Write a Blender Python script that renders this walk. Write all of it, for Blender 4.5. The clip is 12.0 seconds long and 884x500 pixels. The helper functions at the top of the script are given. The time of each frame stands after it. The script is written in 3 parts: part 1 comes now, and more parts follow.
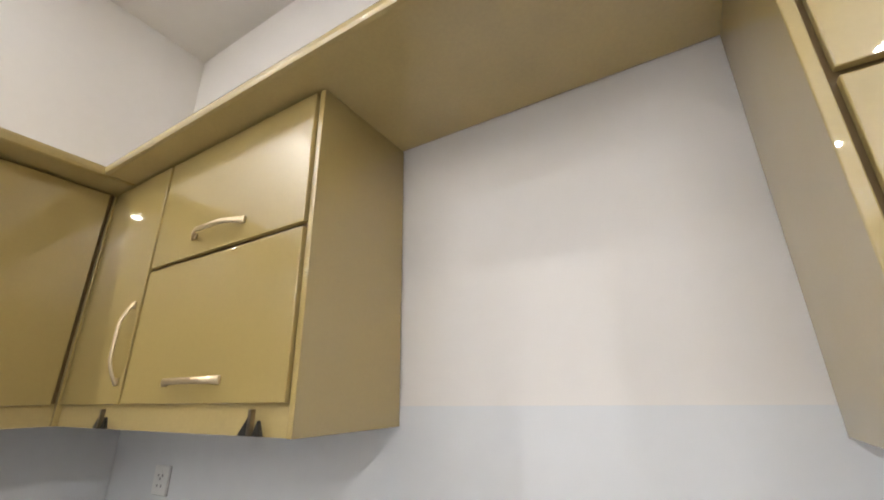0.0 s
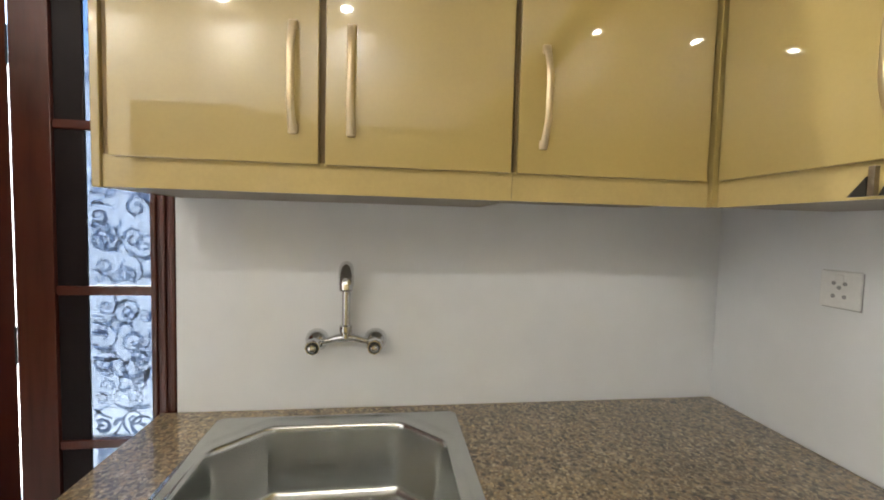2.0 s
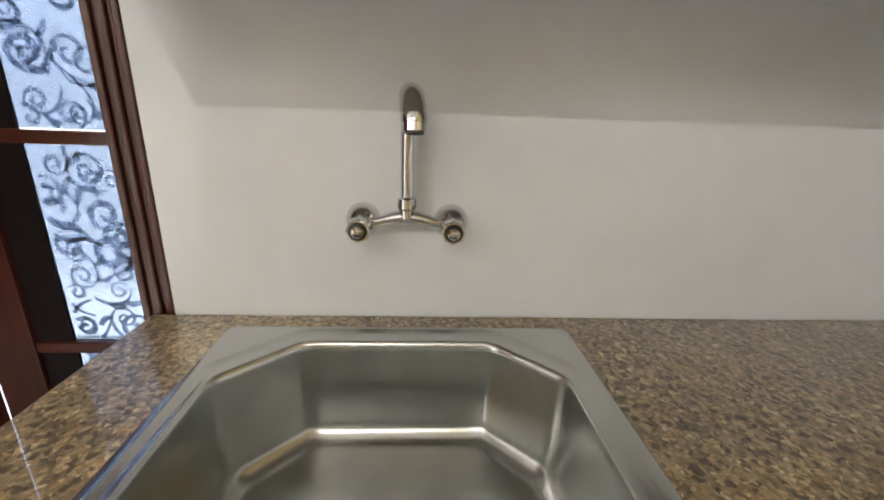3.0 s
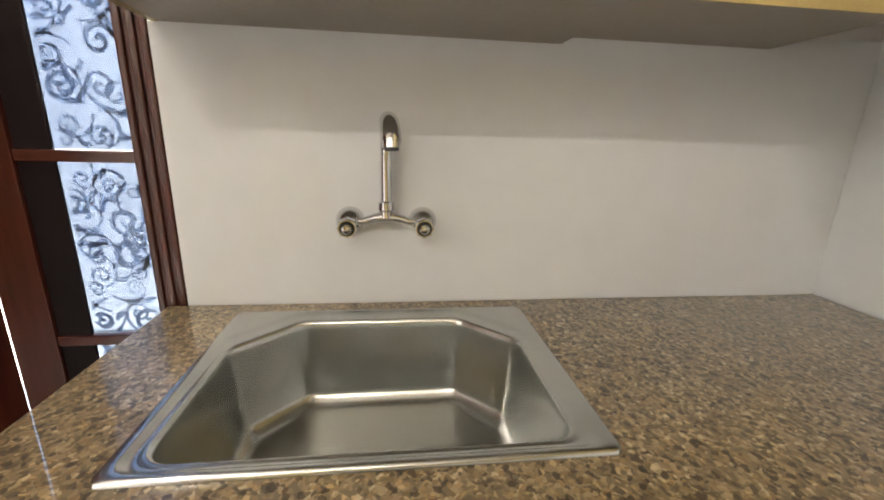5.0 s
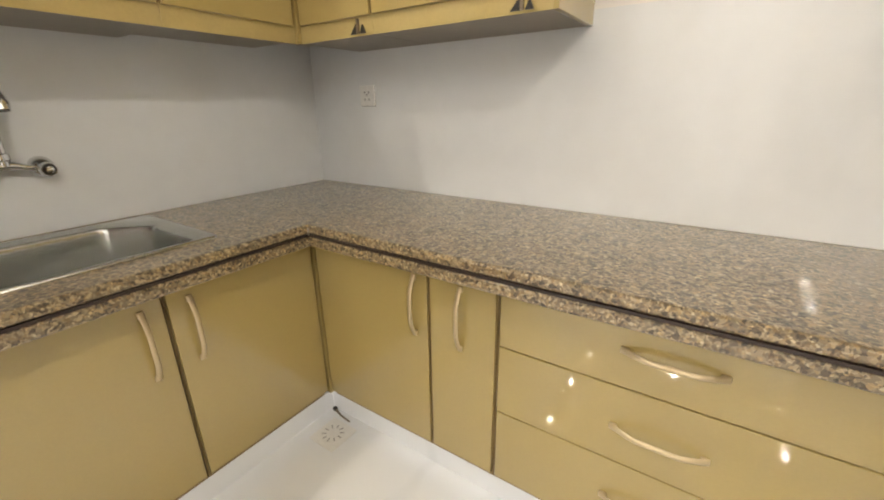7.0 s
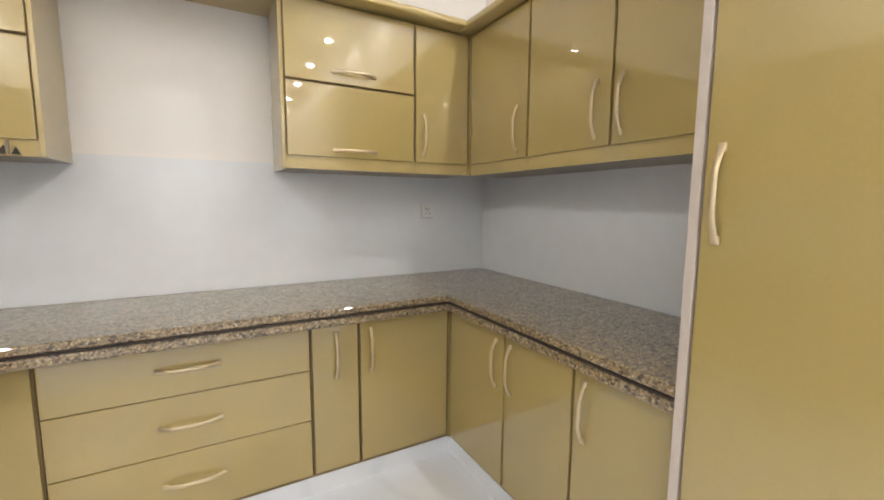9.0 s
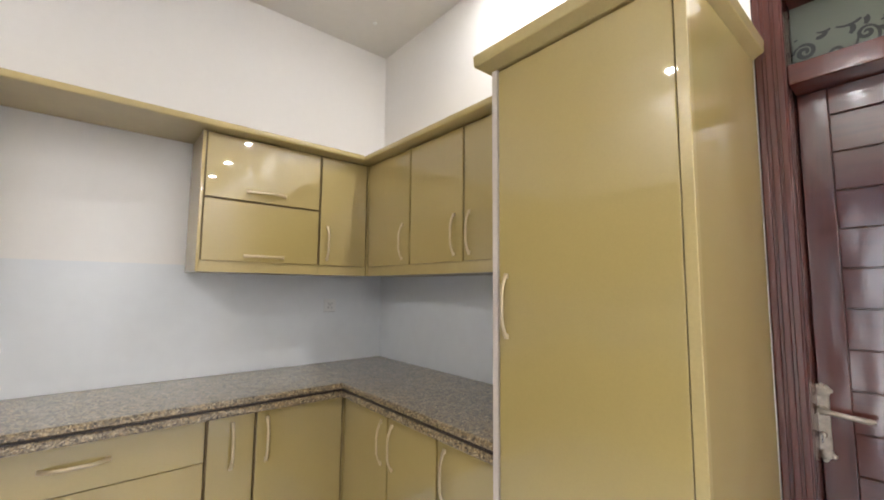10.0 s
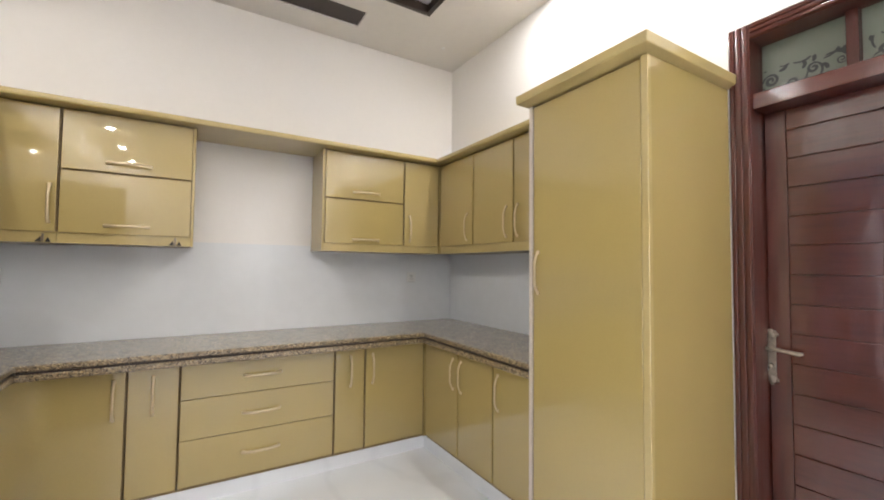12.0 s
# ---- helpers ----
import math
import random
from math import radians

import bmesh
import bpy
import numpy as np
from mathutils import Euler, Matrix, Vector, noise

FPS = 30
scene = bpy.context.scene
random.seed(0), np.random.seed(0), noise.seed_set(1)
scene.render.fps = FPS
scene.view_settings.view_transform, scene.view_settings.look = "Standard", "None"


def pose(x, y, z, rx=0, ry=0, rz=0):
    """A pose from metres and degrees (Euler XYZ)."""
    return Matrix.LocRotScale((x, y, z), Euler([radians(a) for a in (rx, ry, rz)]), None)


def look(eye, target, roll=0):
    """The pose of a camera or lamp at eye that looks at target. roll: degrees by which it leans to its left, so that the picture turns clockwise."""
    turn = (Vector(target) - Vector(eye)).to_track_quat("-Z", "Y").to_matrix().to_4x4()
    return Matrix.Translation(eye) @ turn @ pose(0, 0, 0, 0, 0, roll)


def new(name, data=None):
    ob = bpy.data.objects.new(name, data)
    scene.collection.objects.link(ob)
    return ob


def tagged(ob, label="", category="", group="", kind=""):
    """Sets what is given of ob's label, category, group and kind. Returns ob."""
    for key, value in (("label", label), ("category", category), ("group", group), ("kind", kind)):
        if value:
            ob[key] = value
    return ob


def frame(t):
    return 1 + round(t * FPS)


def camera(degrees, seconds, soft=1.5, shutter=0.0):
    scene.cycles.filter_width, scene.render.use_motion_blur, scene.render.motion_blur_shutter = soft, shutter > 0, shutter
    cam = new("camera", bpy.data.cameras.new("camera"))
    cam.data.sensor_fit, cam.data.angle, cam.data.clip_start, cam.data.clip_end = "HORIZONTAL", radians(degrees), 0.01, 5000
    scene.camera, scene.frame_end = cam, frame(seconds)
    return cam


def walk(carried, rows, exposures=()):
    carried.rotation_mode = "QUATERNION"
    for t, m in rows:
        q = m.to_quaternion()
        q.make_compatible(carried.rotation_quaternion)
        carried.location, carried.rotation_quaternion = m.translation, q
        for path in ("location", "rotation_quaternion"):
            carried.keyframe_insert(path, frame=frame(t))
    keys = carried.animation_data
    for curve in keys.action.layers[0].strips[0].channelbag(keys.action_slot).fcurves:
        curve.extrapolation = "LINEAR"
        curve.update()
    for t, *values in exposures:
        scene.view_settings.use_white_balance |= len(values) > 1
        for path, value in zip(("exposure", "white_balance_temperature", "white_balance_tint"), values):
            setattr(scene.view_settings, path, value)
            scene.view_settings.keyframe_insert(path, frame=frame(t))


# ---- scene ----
cam = camera(94.5, 12.0, soft=1.9)

PATH = [
    (0, (1.946, -0.844, 1.534), (0.991, 0.78, 2.205), -1.0),
    (0.5, (1.838, -0.752, 1.533), (0.324, 0.371, 2.2), -0.7),
    (1, (1.664, -0.863, 1.51), (-0.146, -0.161, 1.991), -0.7),
    (1.5, (1.453, -0.998, 1.456), (-0.483, -0.552, 1.69), 0.4),
    (2, (1.182, -1.051, 1.408), (-0.798, -0.794, 1.295), 1.5),
    (2.5, (0.975, -1.102, 1.321), (-0.977, -0.92, 0.924), 2.1),
    (3, (0.755, -1.144, 1.265), (-1.145, -1.03, 0.652), 2.1),
    (3.5, (0.652, -1.172, 1.233), (-1.274, -1.09, 0.71), 1.9),
    (5.5, (1.166, -1.146, 1.272), (-0.707, -0.756, 0.689), 0.7),
    (6, (1.428, -1.167, 1.24), (-0.317, -0.467, 0.559), 0.6),
    (6.5, (1.585, -1.301, 1.236), (0.087, -0.165, 0.554), 0.2),
    (7, (1.737, -1.444, 1.243), (0.674, 0.113, 0.575), -0.8),
    (7.5, (1.861, -1.604, 1.24), (1.351, 0.218, 0.592), -0.6),
    (9.5, (1.809, -2.508, 1.36), (3.004, -0.904, 1.337), 0.2),
    (10, (1.736, -2.7, 1.396), (3.021, -1.178, 1.58), 0.5),
    (10.5, (1.574, -2.813, 1.404), (2.904, -1.356, 1.729), 0.5),
    (11, (1.479, -2.935, 1.422), (2.806, -1.486, 1.794), 0.4),
    (11.5, (1.447, -3.104, 1.395), (2.664, -1.539, 1.657), 0.5),
    (12, (1.351, -3.265, 1.36), (2.38, -1.553, 1.443), 0.6),
]
EXPOSURES = [
    (0.0, 3.97, 6500, 9), (0.5, 3.87, 6600, 8), (1.0, 3.78, 6900, 9), (2.0, 4.34, 7000, 6), (3.0, 4.39, 6950, 8), (3.7, 4.41, 7050, 9),
    (5.5, 4.52, 7600, 9), (6.5, 4.29, 7600, 8), (7.5, 4.19, 7500, 8), (9.5, 3.97, 6550, 8), (11.0, 3.83, 6400, 10), (12.0, 3.90, 6600, 9)]
walk(cam, [(t, look(eye, target, roll)) for t, eye, target, roll in PATH], EXPOSURES)

# ---------------------------------------------------------------- world and large lights
ROOM_X, ROOM_Y, CEIL = 3.408, -7.08, 3.228
TOP = 0.88
world = bpy.data.worlds.new("world")
scene.world = world
world.use_nodes = True
sky = world.node_tree.nodes.new("ShaderNodeTexSky")
sky.sky_type, sky.sun_disc = "NISHITA", False
sky.sun_elevation, sky.sun_rotation = radians(65.6), radians(36.9)
world.node_tree.links.new(sky.outputs[0], world.node_tree.nodes["Background"].inputs[0])
world.node_tree.nodes["Background"].inputs[1].default_value = 0.105
sun = new("sun", bpy.data.lights.new("sun", "SUN"))
sun.data.energy, sun.data.angle, sun.data.color = 2.8, radians(0.5), (1.0, 0.95, 0.88)
sun.matrix_world = look((3, 4, 11), (0, 0, 0))

SPOT_WATTS = 0.75
OFF_SPOT = (1.704, -0.345)
SPOTS = [(1.704, -6.735)] + [(x, y) for x in (0.281, 3.127) for y in (-1.44, -2.45, -3.50, -4.54, -5.60, -6.66)]
for sx, sy in SPOTS:
    lamp = new("downlight_lamp", bpy.data.lights.new("downlight_lamp", "AREA"))
    lamp.data.shape, lamp.data.size, lamp.data.energy, lamp.data.color = "DISK", 0.09, SPOT_WATTS, (1.0, 0.985, 0.97)
    lamp.location = (sx, sy, CEIL - 0.006)


# ---------------------------------------------------------------- materials
def shader(name, colour, rough, metal=0.0, coat=0.0):
    m = bpy.data.materials.new(name)
    m.use_nodes = True
    b = m.node_tree.nodes["Principled BSDF"]
    b.inputs["Base Color"].default_value = (*colour, 1)
    b.inputs["Roughness"].default_value = rough
    b.inputs["Metallic"].default_value = metal
    b.inputs["Coat Weight"].default_value = coat
    b.inputs["Coat Roughness"].default_value = 0.025
    return m


def nodes(m):
    return m.node_tree.nodes, m.node_tree.links.new, m.node_tree.nodes["Principled BSDF"]


def coords(m, scale=(1, 1, 1)):
    n, link, _ = nodes(m)
    geo, mapping = n.new("ShaderNodeNewGeometry"), n.new("ShaderNodeMapping")
    mapping.inputs["Scale"].default_value = scale
    link(geo.outputs["Position"], mapping.inputs[0])
    return mapping.outputs[0]


def noise_tex(m, vec, scale, detail=3.0, rough=0.5):
    n, link, _ = nodes(m)
    t = n.new("ShaderNodeTexNoise")
    t.inputs["Scale"].default_value, t.inputs["Detail"].default_value, t.inputs["Roughness"].default_value = scale, detail, rough
    link(vec, t.inputs["Vector"])
    return t.outputs["Fac"]


def ramp(m, fac, stops):
    n, link, _ = nodes(m)
    r = n.new("ShaderNodeValToRGB")
    while len(r.color_ramp.elements) < len(stops):
        r.color_ramp.elements.new(0.5)
    for e, (p, c) in zip(r.color_ramp.elements, stops):
        e.position, e.color = p, (*c, 1) if len(c) == 3 else c
    link(fac, r.inputs[0])
    return r.outputs[0]


def mixed(m, fac, a, b, kind="MIX"):
    n, link, _ = nodes(m)
    x = n.new("ShaderNodeMix")
    x.data_type, x.blend_type = "RGBA", kind
    for socket, v in ((x.inputs[0], fac), (x.inputs[6], a), (x.inputs[7], b)):
        if isinstance(v, (int, float)):
            socket.default_value = v
        elif isinstance(v, tuple):
            socket.default_value = (*v, 1)
        else:
            link(v, socket)
    return x.outputs[2]


def bump(m, height, strength, distance):
    n, link, b = nodes(m)
    x = n.new("ShaderNodeBump")
    x.inputs["Strength"].default_value, x.inputs["Distance"].default_value = strength, distance
    link(height, x.inputs["Height"])
    link(x.outputs[0], b.inputs["Normal"])
    link(x.outputs[0], b.inputs["Coat Normal"])


def varied(m, colour, amount, big, small, relief=0.0, relief_scale=60.0, rough=None):
    """Two scales of slight tone change, with a fine relief and uneven gloss."""
    n, link, b = nodes(m)
    vec = coords(m)
    dark = tuple(c * (1 - amount) for c in colour)
    light = tuple(min(1, c * (1 + amount * 0.6)) for c in colour)
    broad = ramp(m, noise_tex(m, vec, big), [(0.3, dark), (0.7, light)])
    fine = ramp(m, noise_tex(m, vec, small, 4), [(0.3, (1 - min(0.06, 2.5 * amount),) * 3), (0.7, (1.0,) * 3)])
    link(mixed(m, 1.0, broad, fine, "MULTIPLY"), b.inputs["Base Color"])
    if rough:
        r = ramp(m, noise_tex(m, vec, big * 3), [(0.3, (rough[0],) * 3), (0.7, (rough[1],) * 3)])
        link(r, b.inputs["Roughness"])
    if relief:
        bump(m, noise_tex(m, vec, relief_scale, 2), relief, 0.002)
    return m


PAINT = varied(shader("wall_paint", (0.80, 0.777, 0.76), 0.6), (0.80, 0.777, 0.76), 0.006, 0.7, 25, 0.006, 60)
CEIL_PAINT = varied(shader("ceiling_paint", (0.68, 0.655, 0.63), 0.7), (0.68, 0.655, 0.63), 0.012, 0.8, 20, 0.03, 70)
DADO = varied(shader("dado_tile", (0.765, 0.79, 0.825), 0.12), (0.765, 0.79, 0.825), 0.012, 1.2, 12, 0.002, 4, (0.015, 0.035))
LAMINATE = varied(shader("gloss_laminate", (0.42, 0.315, 0.112), 0.3, 0.0, 1.0), (0.42, 0.315, 0.112), 0.014, 2.5, 140, 0.0025, 4, (0.30, 0.34))
nodes(LAMINATE)[2].inputs["Coat IOR"].default_value = 1.7
EDGING = varied(shader("laminate_edging", (0.49, 0.378, 0.158), 0.3, 0.0, 1.0), (0.49, 0.378, 0.158), 0.06, 6, 120, 0.006, 30)
CARCASS = varied(shader("brown_carcass", (0.23, 0.155, 0.062), 0.5), (0.23, 0.155, 0.062), 0.15, 6, 80)
UNDERSIDE = varied(shader("cabinet_underside", (0.28, 0.25, 0.21), 0.45), (0.28, 0.25, 0.21), 0.06, 5, 60)
PALE_EDGE = varied(shader("pale_edge_strip", (0.60, 0.52, 0.45), 0.3), (0.60, 0.52, 0.45), 0.05, 4, 60)
BRASS = varied(shader("satin_champagne", (0.66, 0.54, 0.35), 0.38, 0.75), (0.66, 0.54, 0.35), 0.05, 9, 150)
CHROME = varied(shader("chrome", (0.70, 0.71, 0.72), 0.05, 1.0), (0.70, 0.71, 0.72), 0.05, 30, 120, 0, 0, (0.03, 0.08))
STEEL = varied(shader("brushed_steel", (0.555, 0.565, 0.55), 0.24, 1.0), (0.555, 0.565, 0.55), 0.03, 6, 90, 0, 0, (0.21, 0.27))
NICKEL = varied(shader("aged_nickel", (0.29, 0.245, 0.195), 0.33, 1.0), (0.29, 0.245, 0.195), 0.25, 40, 150)
BLACK = varied(shader("black_plastic", (0.02, 0.018, 0.016), 0.35), (0.02, 0.018, 0.016), 0.2, 20, 90)
WHITE_PLASTIC = varied(shader("white_plastic", (0.77, 0.775, 0.78), 0.3), (0.77, 0.775, 0.78), 0.03, 20, 90)
GREY_PLASTIC = varied(shader("grey_plastic", (0.33, 0.33, 0.35), 0.4), (0.33, 0.33, 0.35), 0.05, 20, 90)
SLOT_BROWN = varied(shader("dark_brown_panel", (0.035, 0.022, 0.018), 0.35), (0.035, 0.022, 0.018), 0.15, 5, 60)
OUT_PAINT = varied(shader("outside_plaster", (0.68, 0.69, 0.71), 0.8), (0.68, 0.69, 0.71), 0.08, 1.1, 20, 0.2, 60)
GROUND = varied(shader("outside_paving", (0.42, 0.415, 0.405), 0.8), (0.42, 0.415, 0.405), 0.15, 0.8, 14, 0.2, 40)
DARK_METAL = varied(shader("dark_painted_metal", (0.03, 0.028, 0.03), 0.4, 0.3), (0.03, 0.028, 0.03), 0.2, 7, 60)
STILE = varied(shader("dark_stile_paint", (0.012, 0.008, 0.009), 0.35), (0.012, 0.008, 0.009), 0.2, 7, 60)
nodes(STILE)[2].inputs["Specular IOR Level"].default_value = 0.15

GRANITE = shader("speckled_granite", (0.3, 0.2, 0.1), 0.3, 0.0, 1.0)
_n, _link, _b = nodes(GRANITE)
_v = coords(GRANITE)
_cells = _n.new("ShaderNodeTexVoronoi")
_cells.inputs["Scale"].default_value, _cells.inputs["Randomness"].default_value = 170, 1.0
_warp = _n.new("ShaderNodeTexNoise")
_warp.inputs["Scale"].default_value = 60
_link(_v, _warp.inputs["Vector"])
_add = _n.new("ShaderNodeVectorMath")
_add.operation = "MULTIPLY_ADD"
_link(_warp.outputs["Color"], _add.inputs[0])
_add.inputs[1].default_value = (0.012, 0.012, 0.012)
_link(_v, _add.inputs[2])
_link(_add.outputs[0], _cells.inputs["Vector"])
_sep = _n.new("ShaderNodeSeparateColor")
_link(_cells.outputs["Color"], _sep.inputs[0])
_speck = ramp(GRANITE, _sep.outputs[0], [(0.0, (0.123, 0.094, 0.060)), (0.12, (0.190, 0.146, 0.089)), (0.32, (0.247, 0.190, 0.114)), (0.55, (0.311, 0.242, 0.146)), (0.78, (0.386, 0.302, 0.186)), (0.93, (0.523, 0.428, 0.282))])
_speck.node.color_ramp.interpolation = "CONSTANT"
_rust = ramp(GRANITE, _sep.outputs[1], [(0.0, (1.0, 1.0, 1.0)), (0.72, (1.05, 0.95, 0.80))])
_rust.node.color_ramp.interpolation = "CONSTANT"
_speck = mixed(GRANITE, 1.0, _speck, _rust, "MULTIPLY")
_flecks = _n.new("ShaderNodeTexVoronoi")
_flecks.inputs["Scale"].default_value = 120
_link(_add.outputs[0], _flecks.inputs["Vector"])
_pick = _n.new("ShaderNodeSeparateColor")
_link(_flecks.outputs["Color"], _pick.inputs[0])
_dark = ramp(GRANITE, _pick.outputs[0], [(0.0, (0.34, 0.33, 0.32)), (0.13, (0.72, 0.68, 0.64)), (0.30, (1.0, 1.0, 1.0)), (0.88, (1.22, 1.20, 1.14))])
_dark.node.color_ramp.interpolation = "CONSTANT"
_speck = mixed(GRANITE, 1.0, _speck, _dark, "MULTIPLY")
_cloud = ramp(GRANITE, noise_tex(GRANITE, _v, 9, 4), [(0.3, (0.80, 0.77, 0.74)), (0.7, (0.98, 0.97, 0.96))])
_link(mixed(GRANITE, 1.0, _speck, _cloud, "MULTIPLY"), _b.inputs["Base Color"])
_b.inputs["Coat IOR"].default_value = 1.5
_link(ramp(GRANITE, noise_tex(GRANITE, _v, 30), [(0.3, (0.28,) * 3), (0.7, (0.4,) * 3)]), _b.inputs["Roughness"])

MARBLE = shader("white_floor_tile", (0.8, 0.8, 0.8), 0.08, 0.0, 0.3)
_n, _link, _b = nodes(MARBLE)
_v = coords(MARBLE)
_wave = _n.new("ShaderNodeTexWave")
_wave.inputs["Scale"].default_value, _wave.inputs["Distortion"].default_value, _wave.inputs["Detail"].default_value = 0.55, 9.0, 4.0
_link(_v, _wave.inputs["Vector"])
_vein = ramp(MARBLE, _wave.outputs["Fac"], [(0.0, (0.78, 0.81, 0.86)), (0.06, (0.82, 0.85, 0.90)), (0.6, (0.835, 0.865, 0.915))])
_haze = ramp(MARBLE, noise_tex(MARBLE, _v, 1.6, 4), [(0.35, (0.95, 0.95, 0.95)), (0.7, (1.0, 1.0, 1.0))])
_link(mixed(MARBLE, 1.0, _vein, _haze, "MULTIPLY"), _b.inputs["Base Color"])
_link(ramp(MARBLE, noise_tex(MARBLE, _v, 5), [(0.3, (0.02,) * 3), (0.7, (0.05,) * 3)]), _b.inputs["Roughness"])


def wood(name, along, dark, light, wave, gloss):
    m = shader(name, light, 0.35, 0.0, 0.85)
    n, link, b = nodes(m)
    b.inputs["Coat Roughness"].default_value = gloss
    b.inputs["Coat IOR"].default_value = 1.62
    b.inputs["Specular IOR Level"].default_value = 0.1
    scale = [14.0, 14.0, 14.0]
    scale[along] = 1.2
    v = coords(m, tuple(scale))
    grain = ramp(m, noise_tex(m, v, 3.0, 5, 0.6), [(0.25, dark), (0.5, light), (0.8, tuple(c * 1.15 for c in light))])
    tone = ramp(m, noise_tex(m, coords(m), 2.2, 3), [(0.3, (0.72, 0.70, 0.70)), (0.7, (1.0, 1.0, 1.0))])
    link(mixed(m, 1.0, grain, tone, "MULTIPLY"), b.inputs["Base Color"])
    link(ramp(m, noise_tex(m, v, 3.0, 4), [(0.3, (0.3,) * 3), (0.7, (0.45,) * 3)]), b.inputs["Roughness"])
    bump(m, noise_tex(m, coords(m, (1.0, 2.0, 0.7)), 5.0, 1), wave, 0.005)
    return m


MAHOGANY = (0.050, 0.0115, 0.0078), (0.076, 0.0168, 0.0108)
WOOD_V = wood("mahogany_upright", 2, *MAHOGANY, 0.12, 0.16)
WOOD_H = wood("mahogany_level", 1, *MAHOGANY, 0.12, 0.16)
LEAF_V = wood("varnished_leaf_upright", 2, *MAHOGANY, 0.7, 0.15)
LEAF_H = wood("varnished_leaf_level", 1, *MAHOGANY, 0.7, 0.15)
for _m in (LEAF_V, LEAF_H):
    nodes(_m)[2].inputs["Coat IOR"].default_value = 1.8

FROST = shader("frosted_glass", (0.084, 0.109, 0.150), 0.16)
nodes(FROST)[2].inputs["Transmission Weight"].default_value = 1.0
nodes(FROST)[2].inputs["IOR"].default_value = 1.3
DIM_GLASS = shader("patterned_glass", (0.36, 0.39, 0.31), 0.14)
nodes(DIM_GLASS)[2].inputs["Transmission Weight"].default_value = 0.55
bump(DIM_GLASS, noise_tex(DIM_GLASS, coords(DIM_GLASS), 30, 3), 0.35, 0.004)


def translucent(name, colour):
    """Printed pattern that lets part of the daylight through."""
    m = varied(shader(name, colour, 0.5), colour, 0.3, 9, 60)
    n, link, b = nodes(m)
    thru, both = n.new("ShaderNodeBsdfTranslucent"), n.new("ShaderNodeMixShader")
    thru.inputs[0].default_value = colour + (1,)
    both.inputs[0].default_value = 0.85
    link(b.outputs[0], both.inputs[1])
    link(thru.outputs[0], both.inputs[2])
    link(both.outputs[0], n["Material Output"].inputs[0])
    return m


SCROLL = translucent("grey_scrollwork", (0.52, 0.57, 0.63))
PALE_SCROLL = translucent("pale_scrollwork", (0.58, 0.63, 0.70))
DARK_SCROLL = varied(shader("dark_scrollwork", (0.03, 0.032, 0.028), 0.4), (0.03, 0.032, 0.028), 0.25, 9, 60)
LENS = shader("lamp_lens", (0.9, 0.9, 0.88), 0.3)
nodes(LENS)[2].inputs["Emission Color"].default_value = (1.0, 0.97, 0.93, 1)
nodes(LENS)[2].inputs["Emission Strength"].default_value = 4.0


# ---------------------------------------------------------------- mesh helpers
def box(x0, x1, y0, y1, z0, z1, bevel=0.0, bm=None):
    made = bmesh.new()
    m = Matrix.Translation(((x0 + x1) / 2, (y0 + y1) / 2, (z0 + z1) / 2)) @ Matrix.Diagonal((abs(x1 - x0), abs(y1 - y0), abs(z1 - z0), 1))
    bmesh.ops.create_cube(made, size=1, matrix=m)
    if bevel:
        bmesh.ops.bevel(made, geom=made.edges[:], offset=bevel, segments=2, affect="EDGES", profile=0.5)
    if bm is None:
        return made
    join(bm, made)
    return bm


def join(bm, other):
    tmp = bpy.data.meshes.new("tmp")
    other.to_mesh(tmp)
    other.free()
    bm.from_mesh(tmp)
    bpy.data.meshes.remove(tmp)
    return bm


def cells(xs, ys, keep, z0, z1):
    """A slab over those cells of a grid whose middles keep() accepts."""
    bm = bmesh.new()
    verts = {}

    def at(i, j, z):
        key = (i, j, z)
        if key not in verts:
            verts[key] = bm.verts.new((xs[i], ys[j], z))
        return verts[key]

    inside = {(i, j) for i in range(len(xs) - 1) for j in range(len(ys) - 1) if keep((xs[i] + xs[i + 1]) / 2, (ys[j] + ys[j + 1]) / 2)}
    for i, j in inside:
        a, b, c, d = (i, j), (i + 1, j), (i + 1, j + 1), (i, j + 1)
        bm.faces.new([at(*p, z1) for p in (a, b, c, d)])
        bm.faces.new([at(*p, z0) for p in (d, c, b, a)])
        for (p, q), other in (((a, b), (i, j - 1)), ((b, c), (i + 1, j)), ((c, d), (i, j + 1)), ((d, a), (i - 1, j))):
            if other not in inside:
                bm.faces.new([at(*p, z0), at(*q, z0), at(*q, z1), at(*p, z1)])
    bmesh.ops.recalc_face_normals(bm, faces=bm.faces[:])
    return bm


